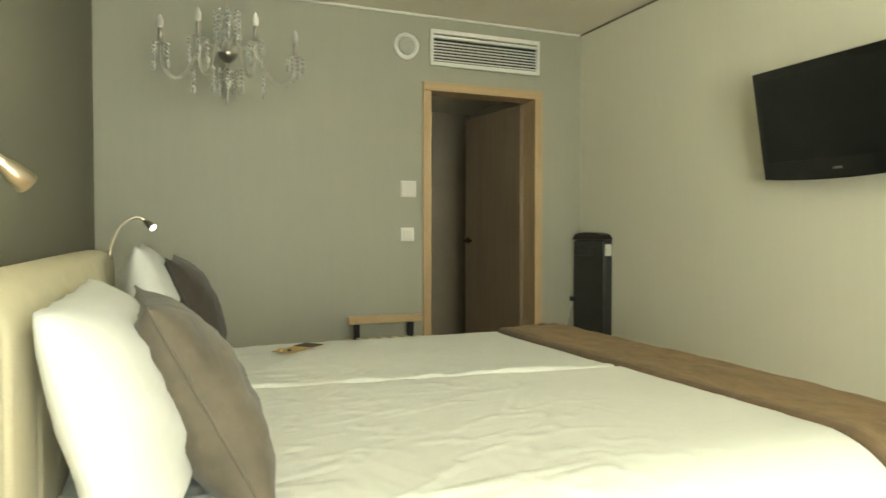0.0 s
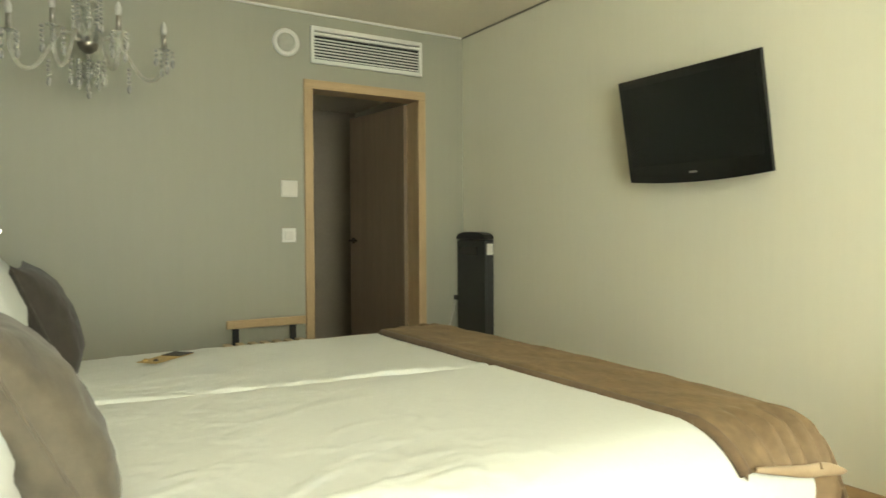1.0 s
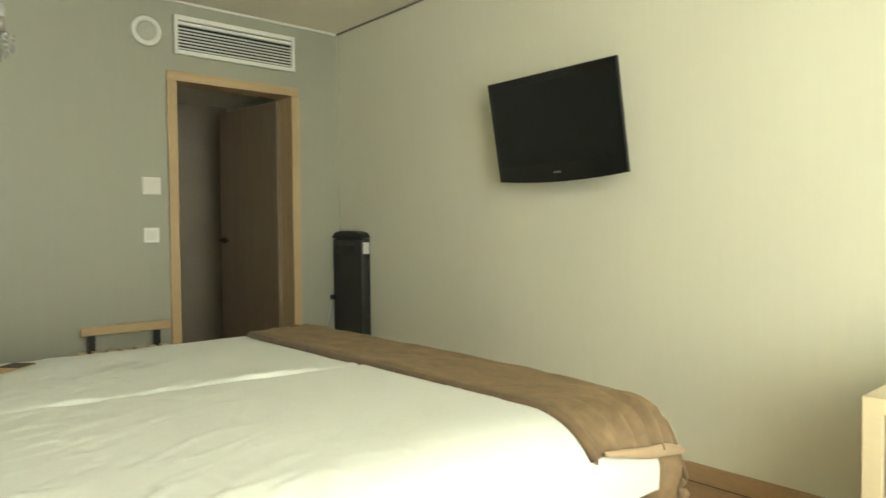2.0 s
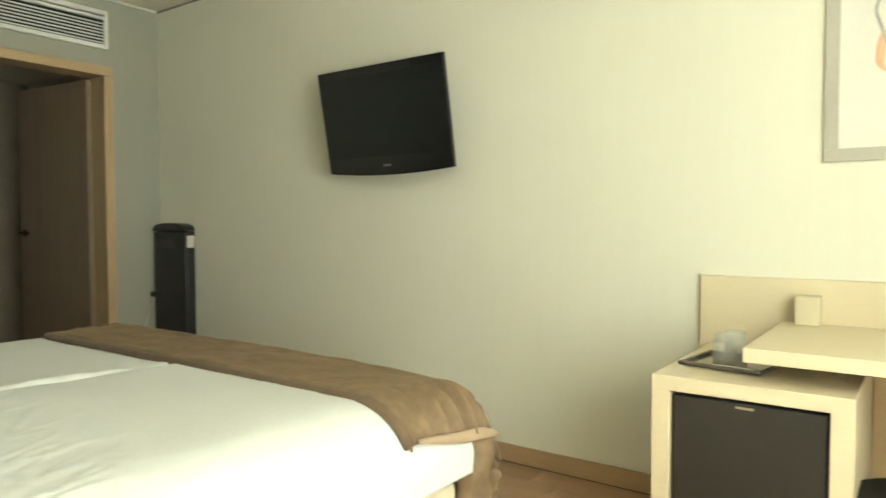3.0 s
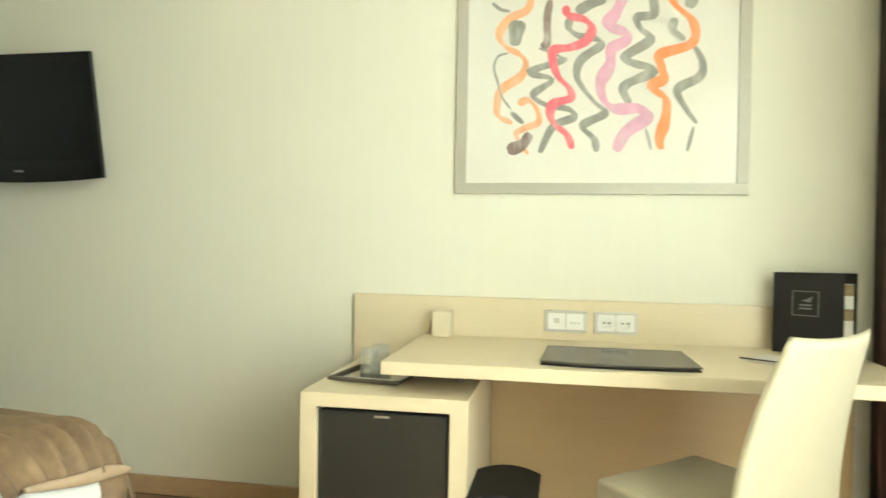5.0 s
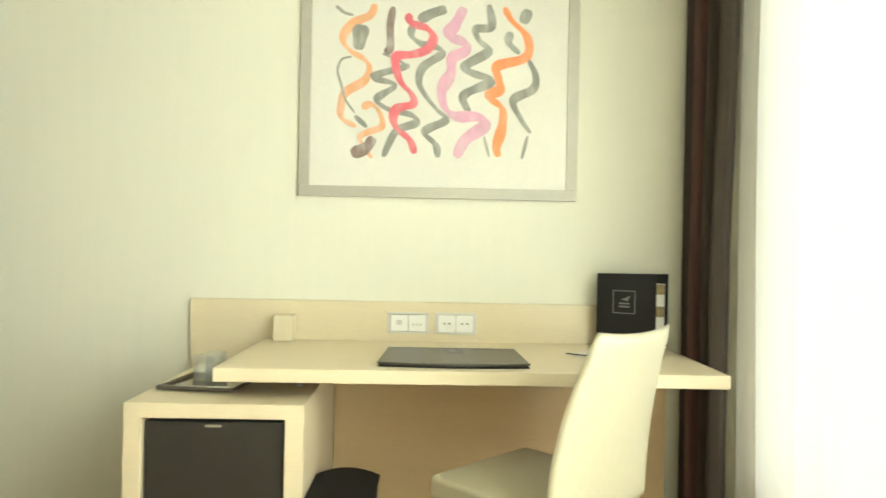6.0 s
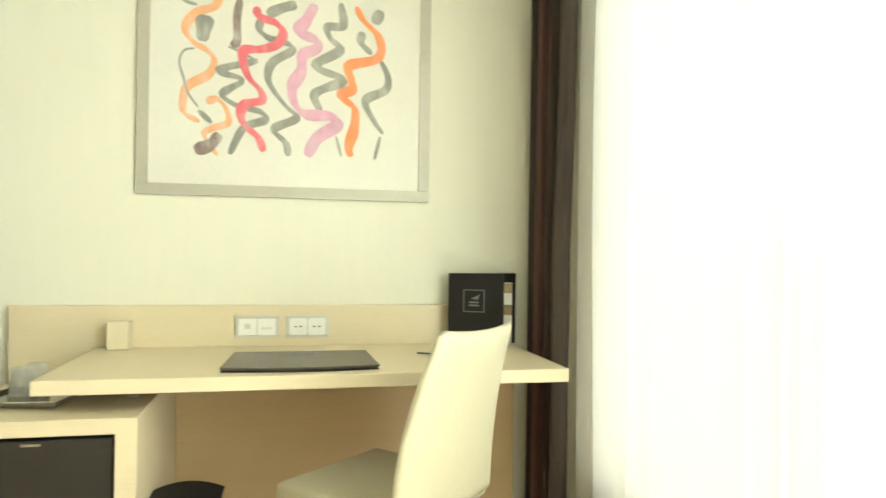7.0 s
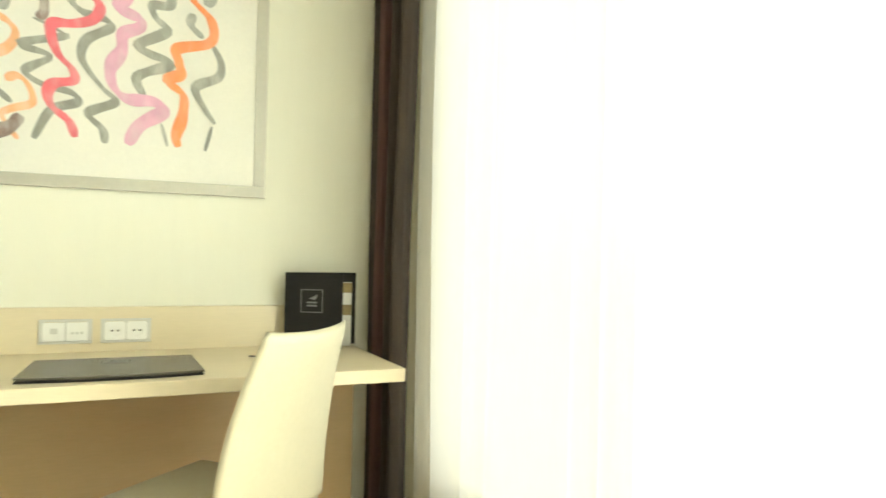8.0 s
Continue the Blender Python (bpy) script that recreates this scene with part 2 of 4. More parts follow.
def join(bm, own, m=None):
    if m is not None:
        bmesh.ops.transform(own, matrix=m, verts=own.verts)
    if bm is None:
        return own
    tmp = bpy.data.meshes.new("tmp")
    own.to_mesh(tmp)
    own.free()
    bm.from_mesh(tmp)
    bpy.data.meshes.remove(tmp)
    return bm


def lathe(profile, seg=24, m=None, bm=None):
    """A turned body round z; profile: (radius, height)."""
    own = bmesh.new()
    rings = [[own.verts.new((r * math.cos(2 * math.pi * i / seg), r * math.sin(2 * math.pi * i / seg), z)) for i in range(seg)] for r, z in profile]
    for a, b in zip(rings, rings[1:]):
        for i in range(seg):
            own.faces.new((a[i], a[(i + 1) % seg], b[(i + 1) % seg], b[i]))
    if profile[0][0] > 1e-4:
        own.faces.new(rings[0][::-1])
    if profile[-1][0] > 1e-4:
        own.faces.new(rings[-1])
    bmesh.ops.remove_doubles(own, verts=own.verts, dist=1e-5)
    bmesh.ops.recalc_face_normals(own, faces=own.faces)
    return join(bm, own, m)


def spline(points, steps=6):
    """A smooth line through the points."""
    p = [Vector(q) for q in points]
    p = [p[0] * 2 - p[1]] + p + [p[-1] * 2 - p[-2]]
    out = []
    for i in range(1, len(p) - 2):
        for k in range(steps):
            t = k / steps
            a, b, c, d = p[i - 1], p[i], p[i + 1], p[i + 2]
            out.append(0.5 * ((2 * b) + (c - a) * t + (2 * a - 5 * b + 4 * c - d) * t * t + (3 * b - a - 3 * c + d) * t ** 3))
    return out + [p[-2]]


def tube(points, radius, seg=10, steps=6, bm=None):
    line = spline(points, steps)
    own = bmesh.new()
    rings, up = [], Vector((0.13, 0.31, 0.94))
    for i, q in enumerate(line):
        d = (line[min(i + 1, len(line) - 1)] - line[max(i - 1, 0)]).normalized()
        s = d.cross(up).normalized()
        n = s.cross(d)
        rings.append([own.verts.new(q + radius * (math.cos(2 * math.pi * k / seg) * s + math.sin(2 * math.pi * k / seg) * n)) for k in range(seg)])
    for a, b in zip(rings, rings[1:]):
        for k in range(seg):
            own.faces.new((a[k], a[(k + 1) % seg], b[(k + 1) % seg], b[k]))
    own.faces.new(rings[0][::-1])
    own.faces.new(rings[-1])
    bmesh.ops.recalc_face_normals(own, faces=own.faces)
    return join(bm, own)


def sheet(nu, nv, f, bm=None):
    """A grid of nu x nv cells; f(u, v) gives the place for u, v in 0..1."""
    own = bmesh.new()
    g = [[own.verts.new(f(i / nu, j / nv)) for j in range(nv + 1)] for i in range(nu + 1)]
    for i in range(nu):
        for j in range(nv):
            own.faces.new((g[i][j], g[i + 1][j], g[i + 1][j + 1], g[i][j + 1]))
    return join(bm, own)


def extrude_y(profile, y0, y1, ny=1, end=0.0, groove=0.0):
    """A closed x-z profile drawn along y; end: how much the two ends draw in."""
    own = bmesh.new()
    cx = sum(p[0] for p in profile) / len(profile)
    cz = sum(p[1] for p in profile) / len(profile)
    rings = []
    for j in range(ny + 1):
        y = y0 + (y1 - y0) * j / ny
        e = min(y - min(y0, y1), max(y0, y1) - y)
        k = 0 if e > end or not end else 1 - math.sqrt(max(0, 1 - ((end - e) / end) ** 2))
        g = groove * math.exp(-(((y - y0) % 0.17 - 0.085) / 0.010) ** 2)
        rings.append([own.verts.new((x - g * (x > 0.955) + (cx - x) * 0.35 * k * (abs(x - cx) > 0), y, z - max(0, z - cz) * 0.12 * k)) for x, z in profile])
    n = len(profile)
    for a, b in zip(rings, rings[1:]):
        for i in range(n):
            own.faces.new((a[i], a[(i + 1) % n], b[(i + 1) % n], b[i]))
    own.faces.new(rings[0][::-1])
    own.faces.new(rings[-1])
    bmesh.ops.recalc_face_normals(own, faces=own.faces)
    return own


def wob(x, y, z, s=1.0):
    return noise.noise(Vector((x * s, y * s, z * s)))


# ---- the room: TV wall at x = 4.00, door wall at y = 4.20, bed-head wall at x = 0.76, window wall at y = -1.62 ----
H = 2.57
tagged(part("wall_tv", box(4.0, -1.95, 0, 4.16, 6.3, H + 0.1, 0), M_CREAM), "cream wallpapered wall behind the television and desk", "wall", kind="structure")
tagged(part("wall_headboard", box(0.60, 0.62, 0, 0.76, 4.2, H + 0.1, 0), M_GREY_SHADED), "grey wallpapered wall behind the bed, shade in its colour", "wall", kind="structure")
# unseen stretch of wall, made cream to bounce daylight towards the desk
tagged(part("wall_bounce", box(0.60, -1.95, 0, 0.76, 0.62, H + 0.1, 0), M_CREAM), "unseen cream wall between bed and window, added to bounce light", "wall", kind="structure")
b = box(0.60, 4.2, 0, 2.77, 4.36, H + 0.1, 0)
box(3.63, 4.2, 0, 4.0, 4.36, H + 0.1, 0, b)
box(2.77, 4.2, 2.095, 3.63, 4.36, H + 0.1, 0, b)
tagged(part("wall_door", b, M_GREY), "grey wallpapered wall with the door opening", "wall", kind="structure")
b = box(0.76, -1.80, 0, OPENINGS[0][0], -1.62, H + 0.1, 0)
box(OPENINGS[1][1], -1.80, 0, 4.0, -1.62, H + 0.1, 0, b)
box(OPENINGS[0][1], -1.80, 0, OPENINGS[1][0], -1.62, H + 0.1, 0, b)
for x0, x1, z0, z1, watts in OPENINGS:
    box(x0, -1.80, 0, x1, -1.62, z0, 0, b)
    box(x0, -1.80, z1, x1, -1.62, H + 0.1, 0, b)
tagged(part("wall_window", b, M_CREAM), "cream wall with the wide window opening", "wall", kind="structure")
tagged(part("ceiling", box(0.60, -1.95, H, 4.0, 4.2, H + 0.12, 0), M_CEIL), "plain off-white painted ceiling", "ceiling", kind="structure")
tagged(part("trim_door_wall", box(0.76, 4.182, H - 0.013, 3.985, 4.2, H - 0.001, 0.002), M_WHITE), "thin white cornice strip over the grey wall", "trim", kind="structure")
tagged(part("trim_tv_wall", box(3.988, -1.6, H - 0.010, 4.0, 4.2, H - 0.001, 0.001), M_GAP), "dark shadow gap profile along the ceiling", "trim", kind="structure")
floor_ob = tagged(part("floor", box(0.60, -1.95, -0.12, 4.16, 6.3, -0.010, 0), M_UNDER), "warm brown oak laminate plank floor", "floor", kind="structure")
for name, args in (("baseboard_tv", (3.985, 0.50, 0, 4.0, 4.2, 0.08)), ("baseboard_door", (0.76, 4.185, 0, 2.74, 4.2, 0.08)), ("baseboard_corner", (3.668, 4.185, 0, 3.985, 4.2, 0.08)), ("baseboard_bed", (0.76, -1.6, 0, 0.775, 4.185, 0.08))):
    tagged(part(name, box(*args, 0.003), M_SKIRT), "oak skirting board at the foot of the wall", "baseboard", kind="structure")
# the hall behind the door
b = box(2.30, 4.36, 0, 2.42, 6.3, H, 0)
box(2.42, 6.18, 0, 4.0, 6.3, H, 0, b)
tagged(part("wall_hall", b, M_HALL), "dim brown-grey wall of the entrance hall", "wall", kind="structure")
tagged(part("ceiling_hall", box(2.30, 4.36, 2.30, 4.0, 6.3, 2.42, 0), M_CEIL), "low painted ceiling of the entrance hall", "ceiling", kind="structure")

# window
for k, (x0, x1, z0, z1, watts) in enumerate(OPENINGS):
    win = thing("window_%d" % (k + 1), ((x0 + x1) / 2, -1.73, z0), ("bright white-framed part of the window" if k == 0 else "dimmed white-framed part of the window") + " behind voile curtains", "window", kind="structure")
    b = box(x0, -1.755, z0, x0 + 0.05, -1.712, z1)
    box(x1 - 0.05, -1.755, z0, x1, -1.712, z1, bm=b)
    box(x0 + 0.05, -1.755, z1 - 0.05, x1 - 0.05, -1.712, z1, bm=b)
    box(x0 + 0.05, -1.755, z0, x1 - 0.05, -1.712, z0 + 0.05, bm=b)
    part("window_frame", b, M_WHITE, win)
    pane = part("pane", box(x0 + 0.05, -1.735, z0 + 0.05, x1 - 0.05, -1.729, z1 - 0.05, 0), M_PANE, win)
    pane.visible_shadow = False
part("window_sill", box(x0, -1.69, z0 + 0.002, x1, -1.60, z0 + 0.022), M_WHITE, win)
tagged(part("ground", box(-60, -60, -8.1, 60, 60, -8.0, 0), M_HALL), "distant dull brown ground far below the window", "ground", kind="structure")

# door frame and open leaf
door = thing("door_1", (3.2, 4.2, 0), "walnut door standing open in a beech frame", "door", kind="structure")
for x0, x1 in ((2.743, 2.803), (3.604, 3.664)):
    part("jamb", box(x0, 4.178, 0, x1, 4.202, 2.064, 0.004), M_FRAME, door)
part("head_casing", box(2.743, 4.178, 2.0645, 3.664, 4.202, 2.125, 0.004), M_FRAME_H, door)
for x0, x1 in ((2.771, 2.800), (3.606, 3.629)):
    part("lining", box(x0, 4.203, 0, x1, 4.36, 2.064, 0.002), M_FRAME, door)
part("lining", box(2.771, 4.203, 2.066, 3.629, 4.36, 2.094, 0.002), M_FRAME_H, door)
hinge = pose(3.598, 4.362, 0, 0, 0, 97)
leaf = part("leaf", join(None, box(0.0, -0.02, 0.008, 0.785, 0.02, 2.055, 0.003), hinge), M_LEAF, door, "dark walnut veneered door leaf")
b = lathe([(0.025, 0), (0.025, 0.008), (0.010, 0.010), (0.010, 0.045)], 16, hinge @ pose(0.73, 0.0205, 1.04, -90))
tube([hinge @ Vector((0.73, 0.06, 1.04)), hinge @ Vector((0.68, 0.065, 1.04)), hinge @ Vector((0.62, 0.065, 1.04))], 0.009, bm=b)
part("door_handle", b, M_DARKCHROME, leaf, "dark metal lever handle", True)

# ---- fittings on the door wall ----
vent = thing("air_vent", (3.21, 4.19, 2.235), "white louvred air-conditioning grille above the door", "vent")
part("backing", box(2.80, 4.194, 2.243, 3.626, 4.199, 2.471, 0), M_BLACK, vent)
for a in ((2.792, 2.235, 2.815, 2.479), (3.611, 2.235, 3.634, 2.479), (2.815, 2.449, 3.611, 2.479), (2.815, 2.235, 3.611, 2.262), (2.815, 2.420, 3.611, 2.440)):
    part("frame", box(a[0], 4.170, a[1], a[2], 4.194, a[3], 0.003), M_WHITE, vent)
one = box(2.817, -0.010, -0.0045, 3.609, 0.010, 0.0045, 0.0015)
bmesh.ops.rotate(one, verts=one.verts, cent=(0, 0, 0), matrix=Matrix.Rotation(radians(18), 3, "X"))
me = None
for i in range(7):
    if me is None:
        bmesh.ops.translate(one, verts=one.verts, vec=(0, 4.182, 0))
        s = part("slat", one, M_WHITE, vent)
        me = s.data
        s.location.z = 2.274
    else:
        s = new("slat", me)
        s.parent = vent
        s.location.z = 2.274 + i * 0.0205
disc = thing("air_valve", (2.628, 4.19, 2.348), "round white ventilation valve on the wall", "vent")
R = pose(2.628, 4.199, 2.348, 90)
part("ring", lathe([(0.090, 0.0), (0.090, 0.012), (0.082, 0.022), (0.070, 0.022), (0.066, 0.010)], 40, R), M_WHITE, disc, "", True)
part("cone", lathe([(0.060, 0.0), (0.060, 0.014), (0.040, 0.020), (0.0, 0.022)], 40, R), mat("valve_mesh", (0.45, 0.45, 0.38), 0.7, 0.1), disc, "greyish valve disc", True)
for name, label, (x0, z0, x1, z1), inset in (("thermostat", "square white thermostat plate on the grey wall", (2.584, 1.345, 2.695, 1.452), 0.006), ("light_switch", "white framed light switch beside the door", (2.586, 1.048, 2.680, 1.140), 0.018)):
    sw = thing(name, ((x0 + x1) / 2, 4.19, z0), label, "switch")
    part("plate", box(x0, 4.190, z0, x1, 4.1995, z1, 0.003), M_WHITE, sw)
    part("rocker", box(x0 + inset, 4.184, z0 + inset, x1 - inset, 4.1895, z1 - inset, 0.002), mat("switch_" + name, (0.74, 0.72, 0.66), 0.35, 0.02), sw)

# trouser press in the corner
press = thing("trouser_press", (3.96, 3.98, 0.06), "charcoal trouser press fixed to the wall by the corner", "trouser press")
part("body", box(3.945, 3.80, 0.09, 3.999, 4.17, 1.055, 0.005, seg=2), M_PRESS, press)
part("front_plate", box(3.925, 3.803, 0.10, 3.9455, 4.167, 1.045, 0.006), M_PRESS, press)
b = bmesh.new()
arc = [(3.798 + 0.374 * k / 16, 1.062 + 0.046 * math.sqrt(max(0.0, 1 - abs(k / 8 - 1) ** 3))) for k in range(17)]
f = b.faces.new([b.verts.new((3.918, y, z)) for y, z in [(4.172, 1.057), (3.798, 1.057)] + arc])
top = bmesh.ops.extrude_face_region(b, geom=[f])
bmesh.ops.translate(b, verts=[v for v in top["geom"] if isinstance(v, bmesh.types.BMVert)], vec=(0.081, 0, 0))
bmesh.ops.recalc_face_normals(b, faces=b.faces)
part("cap", b, M_BLACK, press, "curved black lid")
part("control_panel", box(3.920, 3.90, 0.94, 3.924, 4.13, 1.00, 0.001), M_GLOSS, press)
part("label_plate", box(3.935, 3.790, 0.945, 3.985, 3.798, 1.025, 0.002), M_CARDPAPER, press, "small pale sticker")
part("side_lever", box(3.90, 4.145, 0.60, 3.924, 4.185, 0.635, 0.006), M_BLACK, press)
part("cord", tube([(3.91, 4.17, 0.615), (3.895, 4.178, 0.52), (3.86, 4.180, 0.40), (3.80, 4.175, 0.22), (3.78, 4.17, 0.10)], 0.004), M_SILVER, press, "thin grey power cord", True)

# luggage rack
rack = thing("luggage_rack", (2.42, 3.85, 0), "beech luggage rack with black uprights beside the door", "luggage rack")
part("back_rail", box(2.20, 4.085, 0.520, 2.705, 4.11, 0.572, 0.006), M_FRAME_H, rack)
for x in (2.235, 2.60):
    part("upright", box(x, 4.088, 0.0, x + 0.04, 4.106, 0.519, 0.003), M_BLACK, rack, "black metal upright")
for x in (2.18, 2.66):
    part("front_leg", box(x, 3.62, 0.0, x + 0.03, 3.65, 0.397, 0.003), M_BLACK, rack, "black metal leg")
part("platform_frame", box(2.16, 3.60, 0.398, 2.70, 4.08, 0.418, 0.004), M_BLACK, rack)
for i in range(7):
    part("slat", box(2.17 + i * 0.076, 3.595, 0.419, 2.215 + i * 0.076, 4.08, 0.436, 0.004), M_FRAME, rack)

# ---- the bed: top at 0.65, x 0.96 to 2.86, y 0.80 to 2.78 ----
BX0, BX1, BY0, BY1, BZ = 0.97, 2.86, 0.805, 2.775, 0.65


def over(s, r):
    """Cloth that runs s past the start of a rounded edge of radius r: how far out it comes and how far down."""
    if s <= 0:
        return s, 0.0
    if s < math.pi * r / 2:
        return r * math.sin(s / r), r * (1 - math.cos(s / r))
    return r, r + s - math.pi * r / 2


def seam_y(x):
    return 1.772 + 0.125 * max(0.0, min(1.0, (2.55 - x) / 1.2))


bed = thing("bed", (1.9, 1.79, 0), "double bed with white bedding and a cream padded headboard", "bed")
part("bed_base", box(0.965, 0.845, 0.07, 2.80, 2.735, 0.40, 0.02, seg=3), M_BASE, bed)
for y0, y1 in ((0.835, 1.785), (1.795, 2.745)):
    part("mattress", box(0.967, y0, 0.402, 2.825, y1, 0.605, 0.045, seg=4), M_SHEET, bed, "white mattress", True)
for x in (1.05, 2.70):
    for y in (0.95, 2.62):
        part("leg", lathe([(0.025, 0.0), (0.028, 0.07)], 16, pose(x, y, 0)), M_BLACK, bed)
prof = [(0.785, 0.06), (0.955, 0.06), (0.960, 0.30), (0.962, 0.98), (0.957, 1.015), (0.942, 1.040), (0.915, 1.054), (0.88, 1.055), (0.83, 1.046), (0.79, 1.030), (0.785, 1.0)]
hb = part("headboard", extrude_y([(x, z - 0.010 if z > 0.9 else z) for x, z in prof], 0.755, 2.80, 220, 0.34, 0.007), M_HEADB, bed, "cream padded headboard", True)


def crinkle(x, y, turn, long, short, seed):
    """Sharp little ridges that run along one direction."""
    c, q = math.cos(turn), math.sin(turn)
    a = abs(wob((x * c + y * q) * long + 0.35 * wob(x * 4, y * 4, seed + 1), (y * c - x * q) * short, seed))
    return max(0.0, 0.16 - a) / 0.16


def wrinkle(x, y):
    w = 0.004 * wob(x * 0.9, y * 2.0, 3.1) + 0.0016 * wob(x * 6, y * 7, 1.7)
    patch = max(0.0, min(1.0, 0.55 + 1.3 * wob(x * 1.7, y * 1.7, 8.0)))
    head = max(0.0, min(1.0, (2.35 - x) / 0.7))
    w += 0.0047 * crinkle(x, y, 0.16, 4.0, 21.0, 5.5) * patch * (0.30 + 0.70 * head)
    w += 0.0047 * crinkle(x, y, 0.36, 5.0, 19.0, 2.5) * (1 - 0.5 * patch) * head
    return w + 0.0022 * crinkle(x, y, -1.05, 5.0, 18.0, 9.5) * head * max(0.0, 0.4 + wob(x * 2.5, y * 2.5, 4.0))


EDGE = [(0.0, 0.0)]
for k in range(60):
    a = math.pi / 2 * ((k + 0.5) / 60) ** 1.5
    EDGE.append((EDGE[-1][0] + math.cos(a) * 0.31 / 60, EDGE[-1][1] + math.sin(a) * 0.31 / 60))


def soft_edge(s):
    """Like over(), for a plump edge that bends ever faster over 0.31 m of cloth."""
    if s <= 0:
        return s, 0.0
    k = min(59.999, s / 0.31 * 60)
    i = int(k)
    (a, b), (c, d) = EDGE[i], EDGE[i + 1]
    return a + (c - a) * (k - i), b + (d - b) * (k - i) + max(0.0, s - 0.31)


def duvet_at(near, u, v):
    """u runs from the headboard to the foot, v from the seam to the outer edge."""
    ox, dx = over(u * (BX1 - BX0 + 0.14) - (BX1 - BX0 - 0.06), 0.06)
    x = BX1 - 0.06 + ox - 0.006
    ys = seam_y(x)
    if near:
        length = (ys + 0.012) - (BY0 + EDGE[-1][0])
        q = v * (length + 0.365)
        oy, dy = soft_edge(q - length)
        y = BY0 + EDGE[-1][0] - oy
    else:
        length = (BY1 - 0.10) - (ys - 0.025)
        q = v * (length + math.pi * 0.05 + 0.022)
        oy, dy = over(q - length, 0.10)
        y = BY1 - 0.10 + oy
    z = BZ - min(dx + dy, 0.225) + wrinkle(x, y) * (1 if dy < 0.05 else 0.4)
    if near:
        z -= 0.030 * max(0.0, 1 - q / 0.05) ** 2
        y += 0.006 * wob(x * 5, z * 6, 2.0) * min(1.0, dy / 0.08)
    else:
        lip = min(1.0, q / 0.036)
        z += (0.016 + 0.018 * wob(x * 3, 0, 7) + 0.007 * wob(x * 11, q * 20, 3)) * math.sin(lip * math.pi / 2) * math.exp(-max(0.0, q - 0.036) / 0.09) - 0.03 * (1 - lip) ** 2
    return Vector((x, y, z))


for near in (True, False):
    cover = thing("duvet", (1.9, 1.3 if near else 2.3, BZ), "white cotton duvet, slightly creased, spread on the bed", "duvet", "duvets on the bed")
    d = part("cover", sheet(220, 160, lambda u, v: duvet_at(near, u, v)), M_SHEET, cover, "", True)
    d.modifiers.new("thick", "SOLIDIFY").thickness = 0.012
    part("hem", tube([duvet_at(near, 0.93 * k / 30, 1.0) for k in range(31)], 0.0045, 8, 2), M_SHEET, cover, "stitched hem", True)


# velvet throw over the foot of the bed
throw = thing("bed_runner", (2.75, 1.79, 0.66), "brown velvet bed runner draped over the foot", "bed runner")
RX0, RR, RY = 2.535, 0.20, 0.036


def throw_at(u, v):
    """u runs from the inner hem over the foot and down; v from the near side to the far side."""
    r = 0.048 + 0.062 * max(0.0, 1 - v / 0.40)
    span = BX1 + 0.016 - r - RX0
    s = u * (span + math.pi * r / 2 + 0.30)
    ox, dx = over(s - span, r)
    x = BX1 + 0.016 - r + ox
    zt = BZ + 0.029
    e = min(1.0, s / span)
    low = 0.580 - 0.035 * e
    bend = math.acos(1 - (zt - low) / RR)
    y0, y1, rim = BY0 - RY + RR, BY1 + 0.018 - RR, 0.15
    if v < rim or v > 1 - rim:
        k = (rim - v) / rim if v < rim else (v - 1 + rim) / rim
        a = bend * k
        y = y0 - RR * math.sin(a) if v < rim else y1 + RR * math.sin(a)
        dy = RR * (1 - math.cos(a))
    else:
        k, dy = 0.0, 0.0
        y = y0 + (y1 - y0) * (v - rim) / (1 - 2 * rim)
    puff = 0.022 * (1 - math.sqrt(max(0.0, 1 - (1 - min(1, s / 0.022)) ** 2)))
    z = zt - puff - dx - dy
    ridge = s * 112 + 1.6 * wob(s * 7, v * 3, 1) + 3.0 * k * (s - 0.2)
    fold = math.sin(ridge) * (0.75 + 0.6 * wob(s * 9, 3, 2)) + 0.3 * wob(s * 34, v * 5, 4)
    side = -1 if v < 0.5 else 1
    crease = min(1.0, max(0.0, k - 0.12) * 2.2) * (1 - 0.4 * max(0.0, k - 0.6) / 0.4) * (0.0230 * (fold + 0.45) * max(0.0, min(1.0, (s - 0.06) / 0.05)) + 0.002)
    y += side * crease * math.sin(bend * max(k, 0.2))
    z += crease * math.cos(bend * k)
    z += (0.006 * wob(x * 5, y * 3.5, 8) + 0.005 * wob(x * 12, y * 9, 3)) * (1 - k) * (1 if dx < 0.03 else 0)
    x += 0.005 * min(1, dx / 0.06) * math.sin(y * 26 + 3 * wob(0, y * 2, z * 2))
    return Vector((x, y, z))


t1 = part("velvet", sheet(190, 150, throw_at), M_VELVET, throw, "", True)
t1.modifiers.new("thick", "SOLIDIFY").thickness = 0.014


def corner_at(u, v):
    a = math.pi * (0.95 * u - 0.10)
    return Vector((2.843 - (0.047 - 0.004 * v) * math.cos(a), BY0 + 0.022 - (0.048 + 0.006 * math.sin(v * 9)) * math.sin(a) - 0.004 * math.sin(v * 17 + u * 6), 0.535 - v * 0.30))


